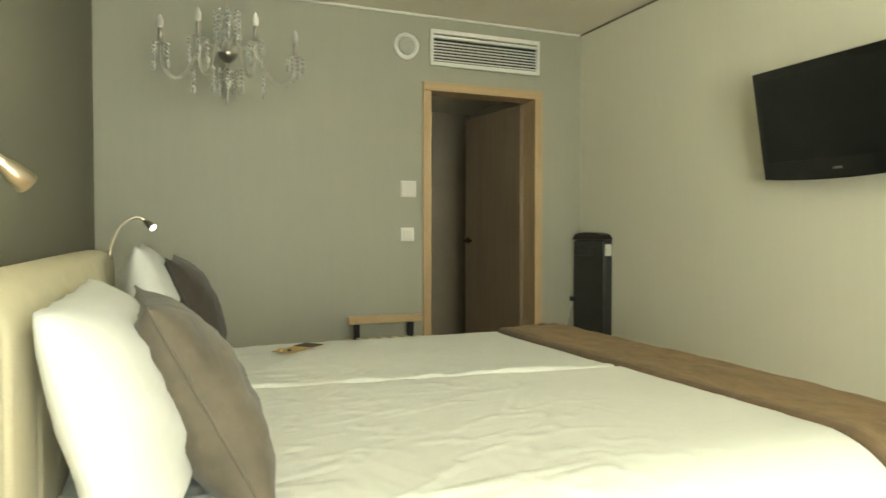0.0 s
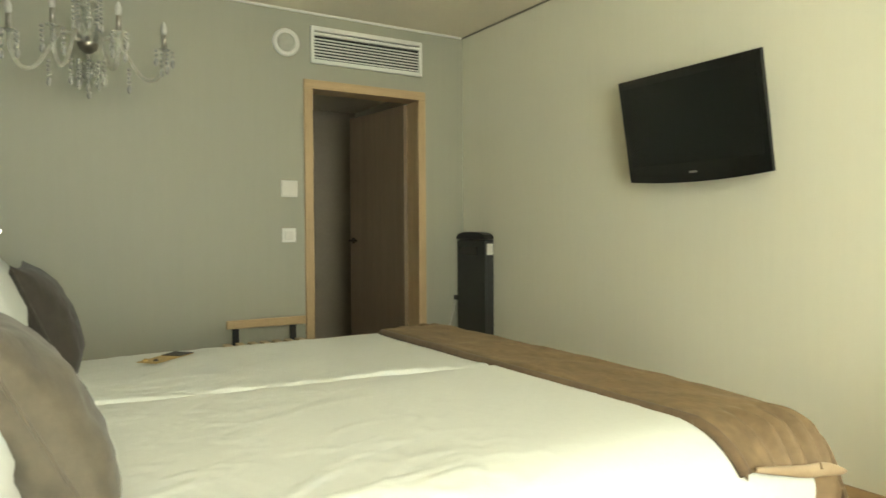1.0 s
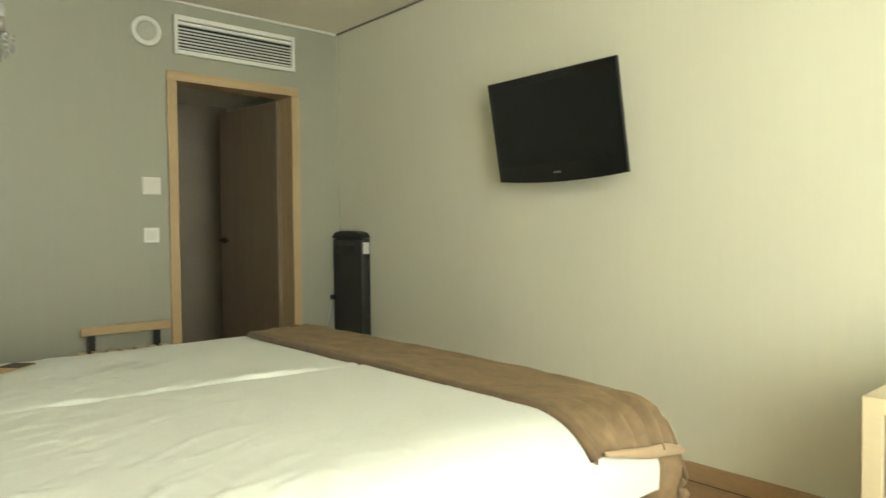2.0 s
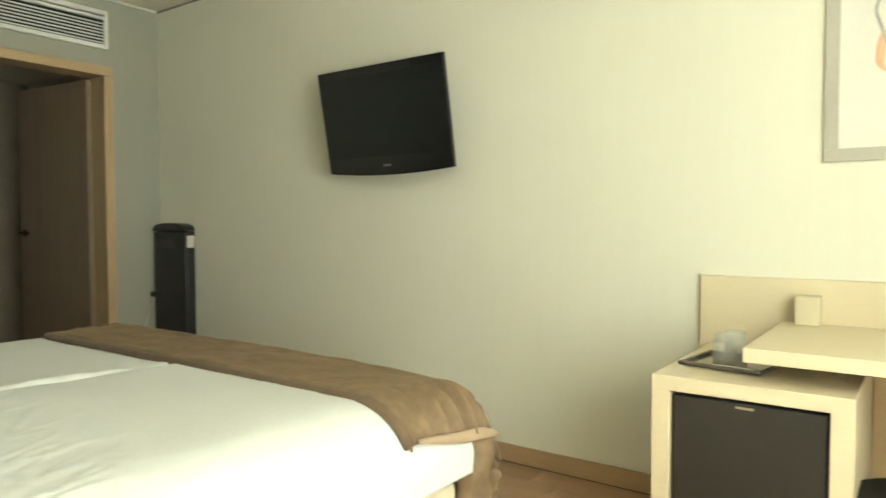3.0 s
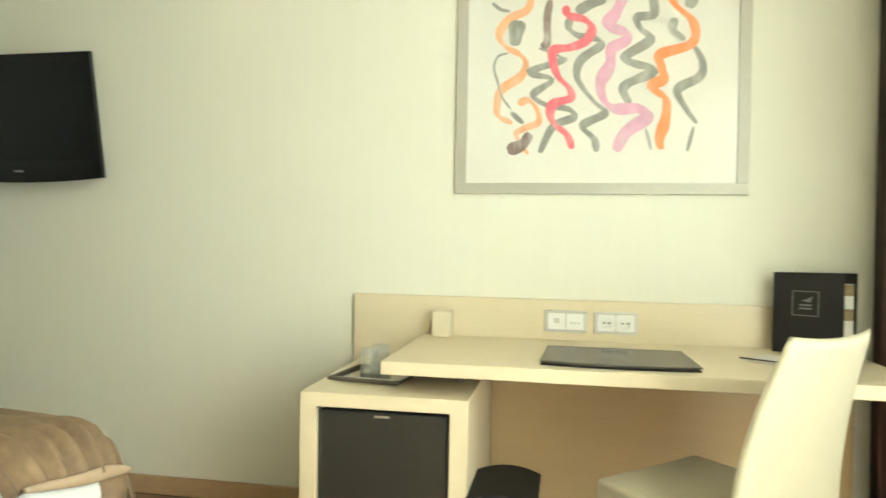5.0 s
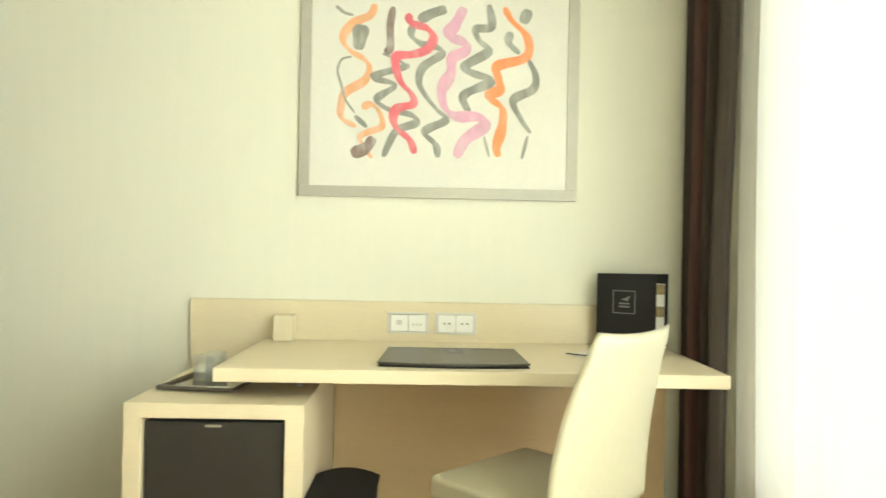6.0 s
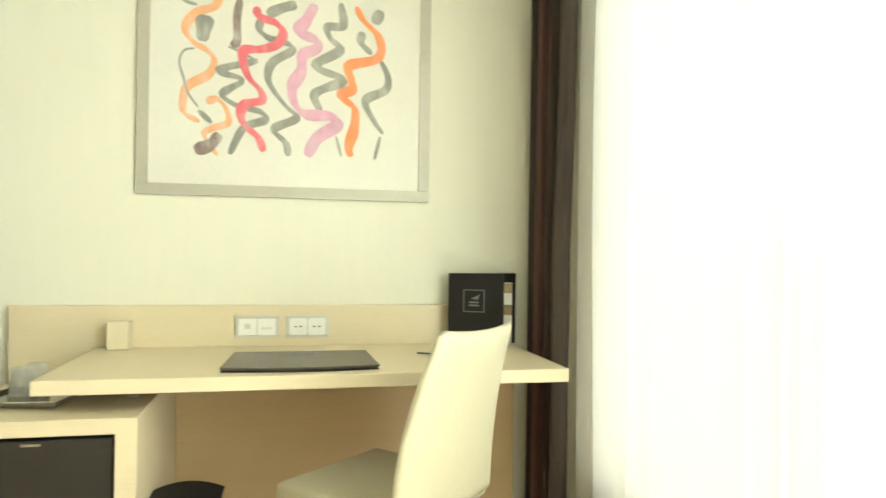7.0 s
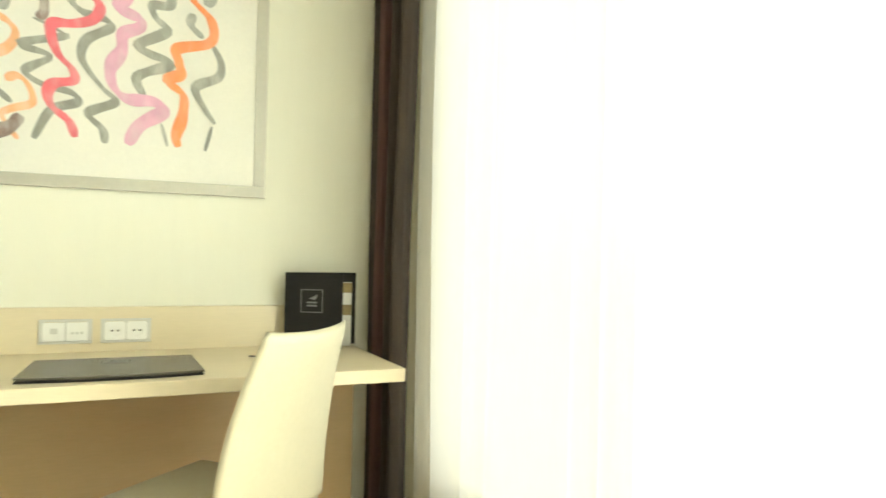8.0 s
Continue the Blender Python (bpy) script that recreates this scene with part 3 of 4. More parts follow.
cf = part("corner_fold", sheet(24, 30, corner_at), M_VELVET, throw, "", True)
cf.modifiers.new("thick", "SOLIDIFY").thickness = 0.008
arc = [math.acos(1 - 0.092 / RR) * k / 5 for k in range(5, 0, -1)]
hem = [(RX0 + 0.004, BY0 - RY + RR - RR * math.sin(a), BZ + 0.012 - RR * (1 - math.cos(a))) for a in arc]
hem += [(RX0 + 0.004 + 0.004 * wob(0, y * 3, 1), y, BZ + 0.010 + 0.004 * wob(2, y * 4, 0)) for y in [0.945 + i * 0.1125 for i in range(16)]]
part("hem", tube(hem, 0.0150, 12, 3), M_HEM, throw, "rolled velvet hem", True)


def lining_at(u, v):
    x = 2.545 + u * 0.328
    top = 0.588 - 0.035 * u - 0.022 * max(0.0, (u - 0.7) / 0.3) ** 2
    z = top - (0.004 + 0.040 * u ** 0.8 * (1 - u ** 7)) * v
    a = math.acos(1 - (BZ + 0.029 - top) / RR)
    y = BY0 - RY + RR - RR * math.sin(a) - 0.013 - 0.010 * (1 - u ** 5) * math.sin(math.pi * (0.15 + 0.7 * v)) + 0.004 * math.sin(u * 10)
    return Vector((x, y, z))


t2 = part("lining", sheet(24, 6, lining_at), M_LINING, throw, "turned-over beige satin lining", True)
t2.modifiers.new("thick", "SOLIDIFY").thickness = 0.004


# ---- pillows and cushions ----
def padded(w, h, d, seed, n=26, sag=0.0, pinch=0.085, full=2.6, front=0.5):
    """A stuffed pillow in its x-z plane, standing on its lower edge, thick along y."""
    bm = bmesh.new()
    sides = []
    for sgn in (1, -1):
        g = []
        for i in range(n + 1):
            row = []
            for j in range(n + 1):
                u, v = 2 * i / n - 1, 2 * j / n - 1
                cu, cv = 1 - pinch * (1 - v * v), 1 - pinch * (1 - u * u)
                t = max(0, (1 - abs(u) ** full)) ** 0.55 * max(0, (1 - abs(v) ** full)) ** 0.55
                rim = 0.004 * wob(u * 5 + seed, v * 5, 1)
                wr = 1 + 0.14 * wob(u * 2.2 + seed, v * 2.2, 3) + 0.08 * wob(u * 5 + seed, v * 5, 6) + 0.03 * wob(u * 13 + seed, v * 13, 2)
                x = u * w / 2 * cu + rim
                z = h / 2 + v * h / 2 * cv - sag * (1 - u * u) * (v + 1) / 2 + rim
                row.append(bm.verts.new((x, sgn * ((front if sgn < 0 else 1 - front) * d * t * wr + 0.001), z)))
            g.append(row)
        sides.append(g)
        for i in range(n):
            for j in range(n):
                q = (g[i][j], g[i + 1][j], g[i + 1][j + 1], g[i][j + 1])
                bm.faces.new(q if sgn < 0 else q[::-1])
    bmesh.ops.remove_doubles(bm, verts=bm.verts, dist=0.0025)
    bmesh.ops.recalc_face_normals(bm, faces=bm.faces)
    return bm


def piping(w, h, n=40):
    pts = []
    for k in range(4 * n):
        a, q = divmod(k, n)
        e = 2 * q / n - 1
        u, v = ((e, -1), (1, e), (-e, 1), (-1, -e))[a]
        pts.append((u * w / 2 * (1 - 0.085 * (1 - v * v)), 0, h / 2 + v * h / 2 * (1 - 0.085 * (1 - u * u))))
    return tube(pts + [pts[0]], 0.003, 6, 1)


pil = thing("pillow", (1.06, 1.155, 0.64), "plump white pillow leaning against the headboard", "pillow", "pillows on the bed")
part("pillowcase", padded(0.65, 0.385, 0.160, 2.0, 34, -0.004, 0.045, 3.0, 0.74), M_PILLOW_DIMMED, pil, "", True, True)
pil.matrix_world = pose(1.082, 1.150, 0.636, 0, 0, 90) @ pose(0, 0, 0, -15, 0, 0)
far_pil = thing("pillow", (1.135, 2.36, 0.66), "plump white pillow with pointed corners behind a dark cushion", "pillow", "pillows on the bed")
part("pillowcase", padded(0.62, 0.415, 0.17, 5.0, 30, 0.0, 0.09), M_PILLOW_DIMMED, far_pil, "", True, True)
far_pil.matrix_world = pose(1.135, 2.36, 0.660, 0, 0, 90) @ pose(0, 0, 0, -12, 0, 0)
for place, lean, mtl, label in (((1.270, 1.165, 0.642, 0, 0, 94), -27, M_CUSH, "taupe velvet cushion with piped edge leaning on a pillow"), ((1.295, 2.40, 0.652, 0, 0, 86), -22, M_CUSH_D, "dark umber velvet cushion leaning on a pillow")):
    cu = thing("cushion", place[:3], label, "cushion", "cushions on the bed")
    part("cover", padded(0.42, 0.40, 0.165, 7.0 + place[1], 26), mtl, cu, "", True, True)
    part("piping", piping(0.42, 0.40), mtl, cu, "", True, True)
    cu.matrix_world = pose(*place) @ pose(0, 0, 0, lean, 0, 0)

# card on the bed
card = thing("welcome_card", (1.595, 2.50, 0.661), "ochre and black printed card lying on the duvet", "card")
card.matrix_world = pose(1.595, 2.50, 0.661, 0, 0, 43)
PLACED[card] = Matrix(card.matrix_world)
part("sheet", box(-0.10, -0.042, 0, 0.11, 0.042, 0.002, 0), M_OCHRE, card, "", False, True)
part("dark_panel", box(0.03, -0.041, 0.0025, 0.109, 0.041, 0.004, 0), M_LEATHER, card, "black printed panel", False, True)
part("sweet", lathe([(0.0, 0.0), (0.009, 0.002), (0.010, 0.007), (0.0, 0.012)], 12, pose(-0.085, 0.015, 0.002)), M_OCHRE, card, "wrapped sweet", True, True)
part("sweet", lathe([(0.0, 0.0), (0.008, 0.002), (0.009, 0.006), (0.0, 0.011)], 12, pose(-0.075, -0.02, 0.002)), M_CUSH, card, "wrapped sweet", True, True)

# reading lamps on the headboard
M_BRASS = mat("warm_nickel", (0.52, 0.46, 0.36), 0.28, 0.08, metal=1.0)


def reading_lamp(place, tall, toward, label):
    """A gooseneck lamp; toward: where along y its head turns."""
    lamp = thing("reading_lamp", place, label, "lamp", "reading lamps")
    part("socket", lathe([(0.009, -0.03), (0.009, 0.006), (0.006, 0.012)], 16), M_BRASS, lamp, "", True, True)
    top = Vector((0.118, 0, 0.118 * tall))
    part("gooseneck", tube([(0, 0, 0.0), (0.012, 0, 0.05 * tall), (0.038, 0, 0.10 * tall), (0.085, 0, 0.131 * tall), top], 0.0055, 10), M_BRASS, lamp, "", True, True)
    turn = look(top, top + Vector((0.035, toward, -0.035))) @ pose(0, 0, 0, 180)
    head = part("lamp_head", lathe([(0.007, -0.006), (0.009, 0.006), (0.0135, 0.022), (0.0155, 0.045), (0.0148, 0.0462), (0.013, 0.040)], 20, turn), M_BRASS, lamp, "", True, True)
    part("led", lathe([(0.0, 0.0462), (0.0126, 0.0440), (0.0128, 0.0415)], 16, turn), M_LED, head, "glowing white LED", False, True)


reading_lamp((0.946, 2.6, 1.030), 1.0, -0.034, "nickel gooseneck reading lamp, lit, on the headboard")
reading_lamp((0.818, 0.90, 1.048), 1.25, 0.03, "nickel gooseneck reading lamp beside the white pillow")

# ---- chandelier ----
CX, CY, CZ = 1.45, 3.733, 2.052
ch = thing("chandelier", (CX, CY, CZ), "glass chandelier with candle bulbs and crystal strands, unlit", "chandelier")


def gem(r, long):
    own = bmesh.new()
    bmesh.ops.create_icosphere(own, subdivisions=1, radius=r)
    bmesh.ops.transform(own, matrix=Matrix.Diagonal((1, 1, long, 1)), verts=own.verts)
    me = bpy.data.meshes.new("crystal")
    own.to_mesh(me)
    own.free()
    me.materials.append(M_BEAD)
    return me


BEAD, DROP = gem(0.0105, 0.85), gem(0.0125, 2.1)


def strand(x, y, z0, z1):
    """A hanging string of crystal beads that ends in a drop."""
    z = z0
    while z > z1:
        hung = new("crystal_bead", BEAD)
        hung.parent, hung.location = ch, (x, y, z)
        z -= 0.0215
    hung = new("crystal_drop", DROP)
    hung.parent, hung.location = ch, (x, y, z - 0.014)


part("stem", lathe([(0.0045, -0.02), (0.0045, 0.50)], 12), M_CHROME, ch, "", True, True)
part("ceiling_rose", lathe([(0.0, 0.473), (0.02, 0.478), (0.055, 0.503), (0.06, 0.517)], 24), M_CHROME, ch, "", True, True)
part("hub", lathe([(0.0, -0.035), (0.02, -0.03), (0.042, -0.008), (0.050, 0.012), (0.050, 0.018), (0.014, 0.024), (0.012, 0.05)], 28), M_SLEEVE, ch, "chrome hub bowl", True, True)
part("glass_column", lathe([(0.014, 0.03), (0.030, 0.06), (0.018, 0.09), (0.034, 0.13), (0.020, 0.17), (0.040, 0.21), (0.050, 0.215), (0.050, 0.222), (0.012, 0.23)], 20), M_ARM, ch, "", True, True)
for i in range(8):
    a = 2 * math.pi * i / 8
    strand(0.062 * math.cos(a), 0.062 * math.sin(a), 0.24, 0.12)
for i in range(6):
    a = 2 * math.pi * (i + 0.5) / 6
    strand(0.052 * math.cos(a), 0.052 * math.sin(a), -0.075, -0.13 - 0.05 * (i % 2))
for deg in (-158, -117, -73, -19, 86):
    a = radians(deg)
    c, s = math.cos(a), math.sin(a)
    part("arm", tube([(0.03 * c, 0.03 * s, 0.012), (0.075 * c, 0.075 * s, 0.045), (0.135 * c, 0.135 * s, 0.040), (0.195 * c, 0.195 * s, -0.060), (0.255 * c, 0.255 * s, -0.145), (0.315 * c, 0.315 * s, -0.150), (0.354 * c, 0.354 * s, -0.085), (0.360 * c, 0.360 * s, -0.004)], 0.0095, 10, 6), M_ARM, ch, "clear curved glass arm", True, True)
    P = pose(0.360 * c, 0.360 * s, -0.004)
    part("drip_dish", lathe([(0.008, 0.0), (0.024, 0.004), (0.030, 0.010), (0.027, 0.009), (0.008, 0.007)], 20, P), M_ARM, ch, "", True, True)
    part("candle_sleeve", lathe([(0.012, 0.008), (0.012, 0.080), (0.010, 0.083)], 14, P), M_SLEEVE, ch, "dark chrome candle sleeve", True, True)
    part("candle_bulb", lathe([(0.010, 0.083), (0.0155, 0.100), (0.0150, 0.120), (0.008, 0.140), (0.0, 0.152)], 14, P), M_BULB, ch, "frosted white candle bulb", True, True)
    for k in range(4):
        e = a + 2 * math.pi * k / 4 + 0.5
        strand(0.360 * c + 0.042 * math.cos(e), 0.360 * s + 0.038 * math.sin(e), -0.006, -0.03 - 0.05 * (k % 2))
    strand(0.19 * c, 0.19 * s, -0.105, -0.17)

# ---- television ----
tv = thing("television", (3.82, 1.995, 1.61), "black flat television tilted down on a wall bracket", "television")
TVM = pose(3.824, 1.986, 1.617, 0, 0, -0.8) @ pose(0, 0, 0, 0, -10.4, 0)
tv.matrix_world = TVM
PLACED[tv] = Matrix(TVM)
TW, TH = 0.400, 0.256


def slab(x0, x1, w, zt, zb, bow, n=24):
    """An upright panel whose lower edge bows downwards."""
    own = bmesh.new()
    out = [(-w, zt), (w, zt)] + [(w - 2 * w * i / n, zb - bow * (1 - (1 - 2 * i / n) ** 2)) for i in range(n + 1)]
    f = own.faces.new([own.verts.new((x0, y, z)) for y, z in out])
    r = bmesh.ops.extrude_face_region(own, geom=[f])
    bmesh.ops.translate(own, verts=[v for v in r["geom"] if isinstance(v, bmesh.types.BMVert)], vec=(x1 - x0, 0, 0))
    bmesh.ops.recalc_face_normals(own, faces=own.faces)
    return own


part("casing", slab(-0.012, 0.004, TW, TH, -TH, 0.020), M_BLACK, tv, "", False, True)
part("bezel", slab(-0.016, -0.0125, TW - 0.003, TH - 0.003, -TH + 0.003, 0.020), M_GLOSS, tv, "glossy black bezel", False, True)
part("screen", box(-0.0185, -TW + 0.030, -TH + 0.075, -0.0165, TW - 0.030, TH - 0.040, 0.001), M_SCREEN, tv, "dark switched-off screen", False, True)
part("back_cover", box(0.005, -0.35, -0.21, 0.070, 0.35, 0.20, 0.012, seg=3), M_BLACK, tv, "", False, True)
part("badge", box(-0.0185, -0.022, -TH + 0.024, -0.0165, 0.022, -TH + 0.034, 0.0005), M_PRINT, tv, "small grey badge", False, True)
part("bracket", box(3.93, 1.93, 1.56, 3.999, 2.06, 1.72, 0.004), M_PRESS, tv)

# ---- picture over the desk ----
PY0, PY1, PZ0, PZ1, FW = 0.116, -0.985, 1.314, 2.235, 0.043
pic = thing("framed_picture", (3.985, -0.43, PZ0), "abstract brushstroke picture in a silver frame behind glass", "picture")
for a in ((PY1, PZ0, PY0, PZ0 + FW), (PY1, PZ1 - FW, PY0, PZ1), (PY1, PZ0 + FW, PY1 + FW, PZ1 - FW), (PY0 - FW, PZ0 + FW, PY0, PZ1 - FW)):
    part("frame", box(3.9835, a[0], a[1], 3.9985, a[2], a[3], 0.0015), M_PICFRAME, pic)
part("paper", box(3.990, PY1 + FW, PZ0 + FW, 3.996, PY0 - FW, PZ1 - FW, 0), M_PAPER, pic, "off-white art paper")
STROKES = [
    ("peach", 2.8, [(25.4, 72.0), (23.6, 67.6), (17.6, 64.7), (13.8, 60.7), (13.2, 56.9), (16.0, 53.2), (21.4, 50.1), (23.6, 46.4), (21.4, 41.4), (14.3, 36.8), (12.7, 31.4), (13.2, 26.5), (18.7, 23.4)]),
    ("peach", 2.2, [(20.9, 31.1), (24.7, 32.3), (27.9, 29.2), (29.0, 23.8), (23.6, 21.4), (20.3, 19.1), (22.5, 14.9), (25.2, 11.1)]),
    ("grey", 1.5, [(10.0, 70.9), (13.2, 68.3), (17.0, 67.4)]),
    ("grey", 5.4, [(20.2, 63.7), (19.6, 58.7), (19.1, 53.8)]),
    ("grey", 0.9, [(16.5, 51.0), (12.7, 49.8), (11.1, 45.4), (12.7, 39.5), (14.3, 34.1), (18.1, 28.8)]),
    ("grey", 3.3, [(18.1, 27.7), (23.0, 23.3)]),
    ("umber", 4.1, [(25.8, 19.3), (22.5, 14.9), (17.0, 12.7)]),
    ("umber", 2.6, [(32.6, 71.1), (31.5, 64.0), (31.7, 55.3), (29.8, 52.6)]),
    ("grey", 3.7, [(53.5, 70.7), (48.1, 68.9), (42.6, 66.0)]),
    ("grey", 2.8, [(40.5, 64.3), (39.9, 60.0), (43.7, 56.8), (50.3, 55.4), (51.9, 52.7), (44.8, 47.6), (43.2, 41.6), (45.9, 36.3), (50.3, 31.0), (54.1, 26.8), (45.9, 22.1), (50.3, 16.9), (51.3, 12.0)]),
    ("grey", 1.1, [(28.5, 52.5), (33.9, 50.5), (39.4, 47.4)]),
    ("grey", 2.5, [(39.4, 48.0), (25.2, 43.2), (33.9, 40.2), (26.8, 34.5), (31.7, 30.4), (40.5, 28.5), (42.1, 25.3), (34.5, 21.8), (29.6, 11.8)]),
    ("red", 3.3, [(38.3, 68.6), (39.9, 64.8), (45.9, 62.9), (48.6, 59.2), (46.4, 54.7), (40.5, 52.4), (34.5, 51.6), (33.9, 47.8), (36.1, 41.4), (40.5, 36.6), (41.0, 32.8), (35.0, 31.0), (33.4, 27.2), (35.0, 22.9), (39.9, 18.7), (42.1, 13.3)]),
    ("grey", 3.1, [(70.4, 72.9), (71.5, 64.3), (65.5, 63.0), (66.6, 58.7), (70.4, 54.4), (61.1, 48.2), (64.4, 45.6), (72.0, 42.6), (61.1, 36.8), (63.3, 29.8)]),
    ("grey", 1.3, [(69.3, 20.7), (71.5, 12.7)]),
    ("pink", 3.9, [(60.6, 71.5), (57.3, 64.9), (54.6, 60.4), (61.1, 57.4), (61.1, 54.1), (56.2, 51.3), (55.7, 45.3), (52.4, 38.6), (53.5, 32.2), (57.9, 28.5), (66.6, 28.3), (69.8, 25.1), (62.2, 19.4), (58.4, 12.2)]),
    ("grey", 3.7, [(86.2, 71.3), (84.0, 65.8)]),
    ("grey", 3.3, [(79.1, 62.3), (78.6, 58.0), (82.9, 53.8)]),
    ("grey", 2.7, [(86.2, 51.7), (89.4, 45.3), (88.4, 39.8), (80.7, 35.2), (84.0, 27.7), (87.8, 22.4)]),
    ("grey", 1.5, [(86.7, 21.3), (84.5, 12.0)]),
    ("orange", 3.5, [(76.4, 72.0), (79.6, 66.7), (85.1, 61.4), (86.7, 55.5), (84.0, 51.6), (74.2, 48.6), (74.7, 43.7), (75.3, 39.4), (70.9, 36.5), (76.4, 31.8), (76.4, 24.2), (74.4, 16.6), (75.3, 12.8)]),
]
for i, (ink, width, pts) in enumerate(STROKES):
    line = spline([Vector((p[0] / 100, p[1] / 100, 0)) for p in pts], 7)
    own = bmesh.new()
    prev = None
    for k, q in enumerate(line):
        d = (line[min(k + 1, len(line) - 1)] - line[max(k - 1, 0)]).normalized()
        flat = 0.62 + 0.72 * abs(d.x + d.y) * 0.7071 if width > 1.6 else 1.0
        w = width / 200 * flat * (0.92 + 0.3 * wob(q.x * 14, q.y * 14, i)) * (0.5, 0.8, 0.95, 1)[min(3, k, len(line) - 1 - k)]
        s = Vector((d.y, -d.x, 0)) * w
        x = 3.9895 - 0.0001 * i - 0.00009 * k / len(line)
        pair = [own.verts.new((x, PY0 - FW + 0.008 - e.x, PZ0 + FW + e.y)) for e in (q + s, q - s)]
        if prev:
            own.faces.new((prev[0], prev[1], pair[1], pair[0]))
        prev = pair
    part("brush_stroke", own, INKS[ink], pic, ink + " ink brush stroke")
gl = part("glazing", box(3.9852, PY1 + FW, PZ0 + FW, 3.9862, PY0 - FW, PZ1 - FW, 0), M_GLAZE, pic, "clear picture glass")
gl.visible_shadow = False

# ---- desk ----
DX, DY0, DY1, DZ = 3.336, 0.234, -1.325, 0.75
desk = thing("desk", (3.65, -0.5, 0), "wall-hung pale maple desk with a raised backboard", "desk")
part("desktop", box(DX, DY1, DZ - 0.042, 3.972, DY0, DZ, 0.003), M_MAPLE, desk)
part("backboard", box(3.974, -1.345, 0.08, 3.999, 0.523, 0.904, 0.003), M_MAPLE, desk)
# its darker tan stands for the shade under the desktop
part("modesty_panel", box(3.945, -1.346, 0.10, 3.972, -0.0475, DZ - 0.043, 0.002), M_MAPLE_SHADED, desk, "modesty panel with the warm shade in its tan colour")
part("cable_box", box(3.90, 0.110, DZ + 0.001, 3.972, 0.184, 0.85, 0.003), M_MAPLE_V, desk)
part("standoff", lathe([(0.016, 0.651), (0.016, 0.656), (0.009, 0.658), (0.009, 0.704), (0.014, 0.707)], 18, pose(3.575, 0.022, 0)), M_STEEL, desk, "steel stand-off", True)
part("standoff", lathe([(0.016, 0.651), (0.016, 0.656), (0.009, 0.658), (0.009, 0.704), (0.014, 0.707)], 18, pose(3.88, 0.005, 0)), M_STEEL, desk, "steel stand-off", True)

cab = thing("minibar_cabinet", (3.63, 0.22, 0), "pale maple cabinet housing the minibar", "cabinet")
C0, C1 = 0.481, -0.046
own = bmesh.new()
out = [(C1, 0.0), (C0, 0.0), (C0, 0.65), (C1, 0.65)]
inn = [(C1 + 0.056, 0.05), (C0 - 0.052, 0.05), (C0 - 0.052, 0.606), (C1 + 0.056, 0.606)]
ring = [[own.verts.new((x, y, z)) for y, z in loop] for x in (3.302, 3.970) for loop in (out, inn)]
for k in range(4):
    n = (k + 1) % 4
    own.faces.new((ring[0][k], ring[0][n], ring[1][n], ring[1][k]))
    own.faces.new((ring[2][k], ring[3][k], ring[3][n], ring[2][n]))
    own.faces.new((ring[0][k], ring[2][k], ring[2][n], ring[0][n]))
    own.faces.new((ring[1][k], ring[1][n], ring[3][n], ring[3][k]))
bmesh.ops.recalc_face_normals(own, faces=own.faces)
bmesh.ops.bevel(own, geom=own.edges[:], offset=0.0025, segments=2, affect="EDGES", profile=0.5)
part("carcass", own, M_MAPLE, cab)
part("back_panel", box(3.950, C1 + 0.058, 0.052, 3.968, C0 - 0.054, 0.604, 0), M_MAPLE_SHADED, cab)
fr = thing("minibar", (3.6, 0.22, 0.05), "dark brown minibar fridge inside the cabinet", "fridge")
part("body", box(3.375, 0.020, 0.052, 3.93, 0.420, 0.590, 0.004), M_BLACK, fr)
fd = part("door", box(3.318, 0.016, 0.056, 3.372, 0.424, 0.594, 0.006), M_FRIDGE, fr)
part("badge", box(3.3145, 0.198, 0.578, 3.3175, 0.246, 0.585, 0.0008), M_STEEL, fd, "small silver badge")
part("hinge", box(3.3155, 0.026, 0.552, 3.3178, 0.052, 0.570, 0.001), M_FRIDGE, fd)
part("gasket", box(3.3722, 0.018, 0.058, 3.3748, 0.422, 0.592, 0), M_BLACK, fr)

# power points on the backboard
def socket_face(cy, cz, half, rad, n=32):
    """A square plate with a round well sunk into it."""
    own = bmesh.new()
    rings = [[], [], [], []]
    for i in range(n):
        a = 2 * math.pi * (i + 0.5) / n
        c, q = math.cos(a), math.sin(a)
        k = half / max(abs(c), abs(q))
        for ring, (d, x) in zip(rings, ((k, 3.9655), (k, 3.9625), (rad, 3.9625), (rad, 3.9728))):
            ring.append(own.verts.new((x, cy + d * c, cz + d * q * 0.97)))
    for a, b in zip(rings, rings[1:]):
        for i in range(n):
            own.faces.new((a[i], a[(i + 1) % n], b[(i + 1) % n], b[i]))
    own.faces.new(rings[3])
    bmesh.ops.recalc_face_normals(own, faces=own.faces)
    return own


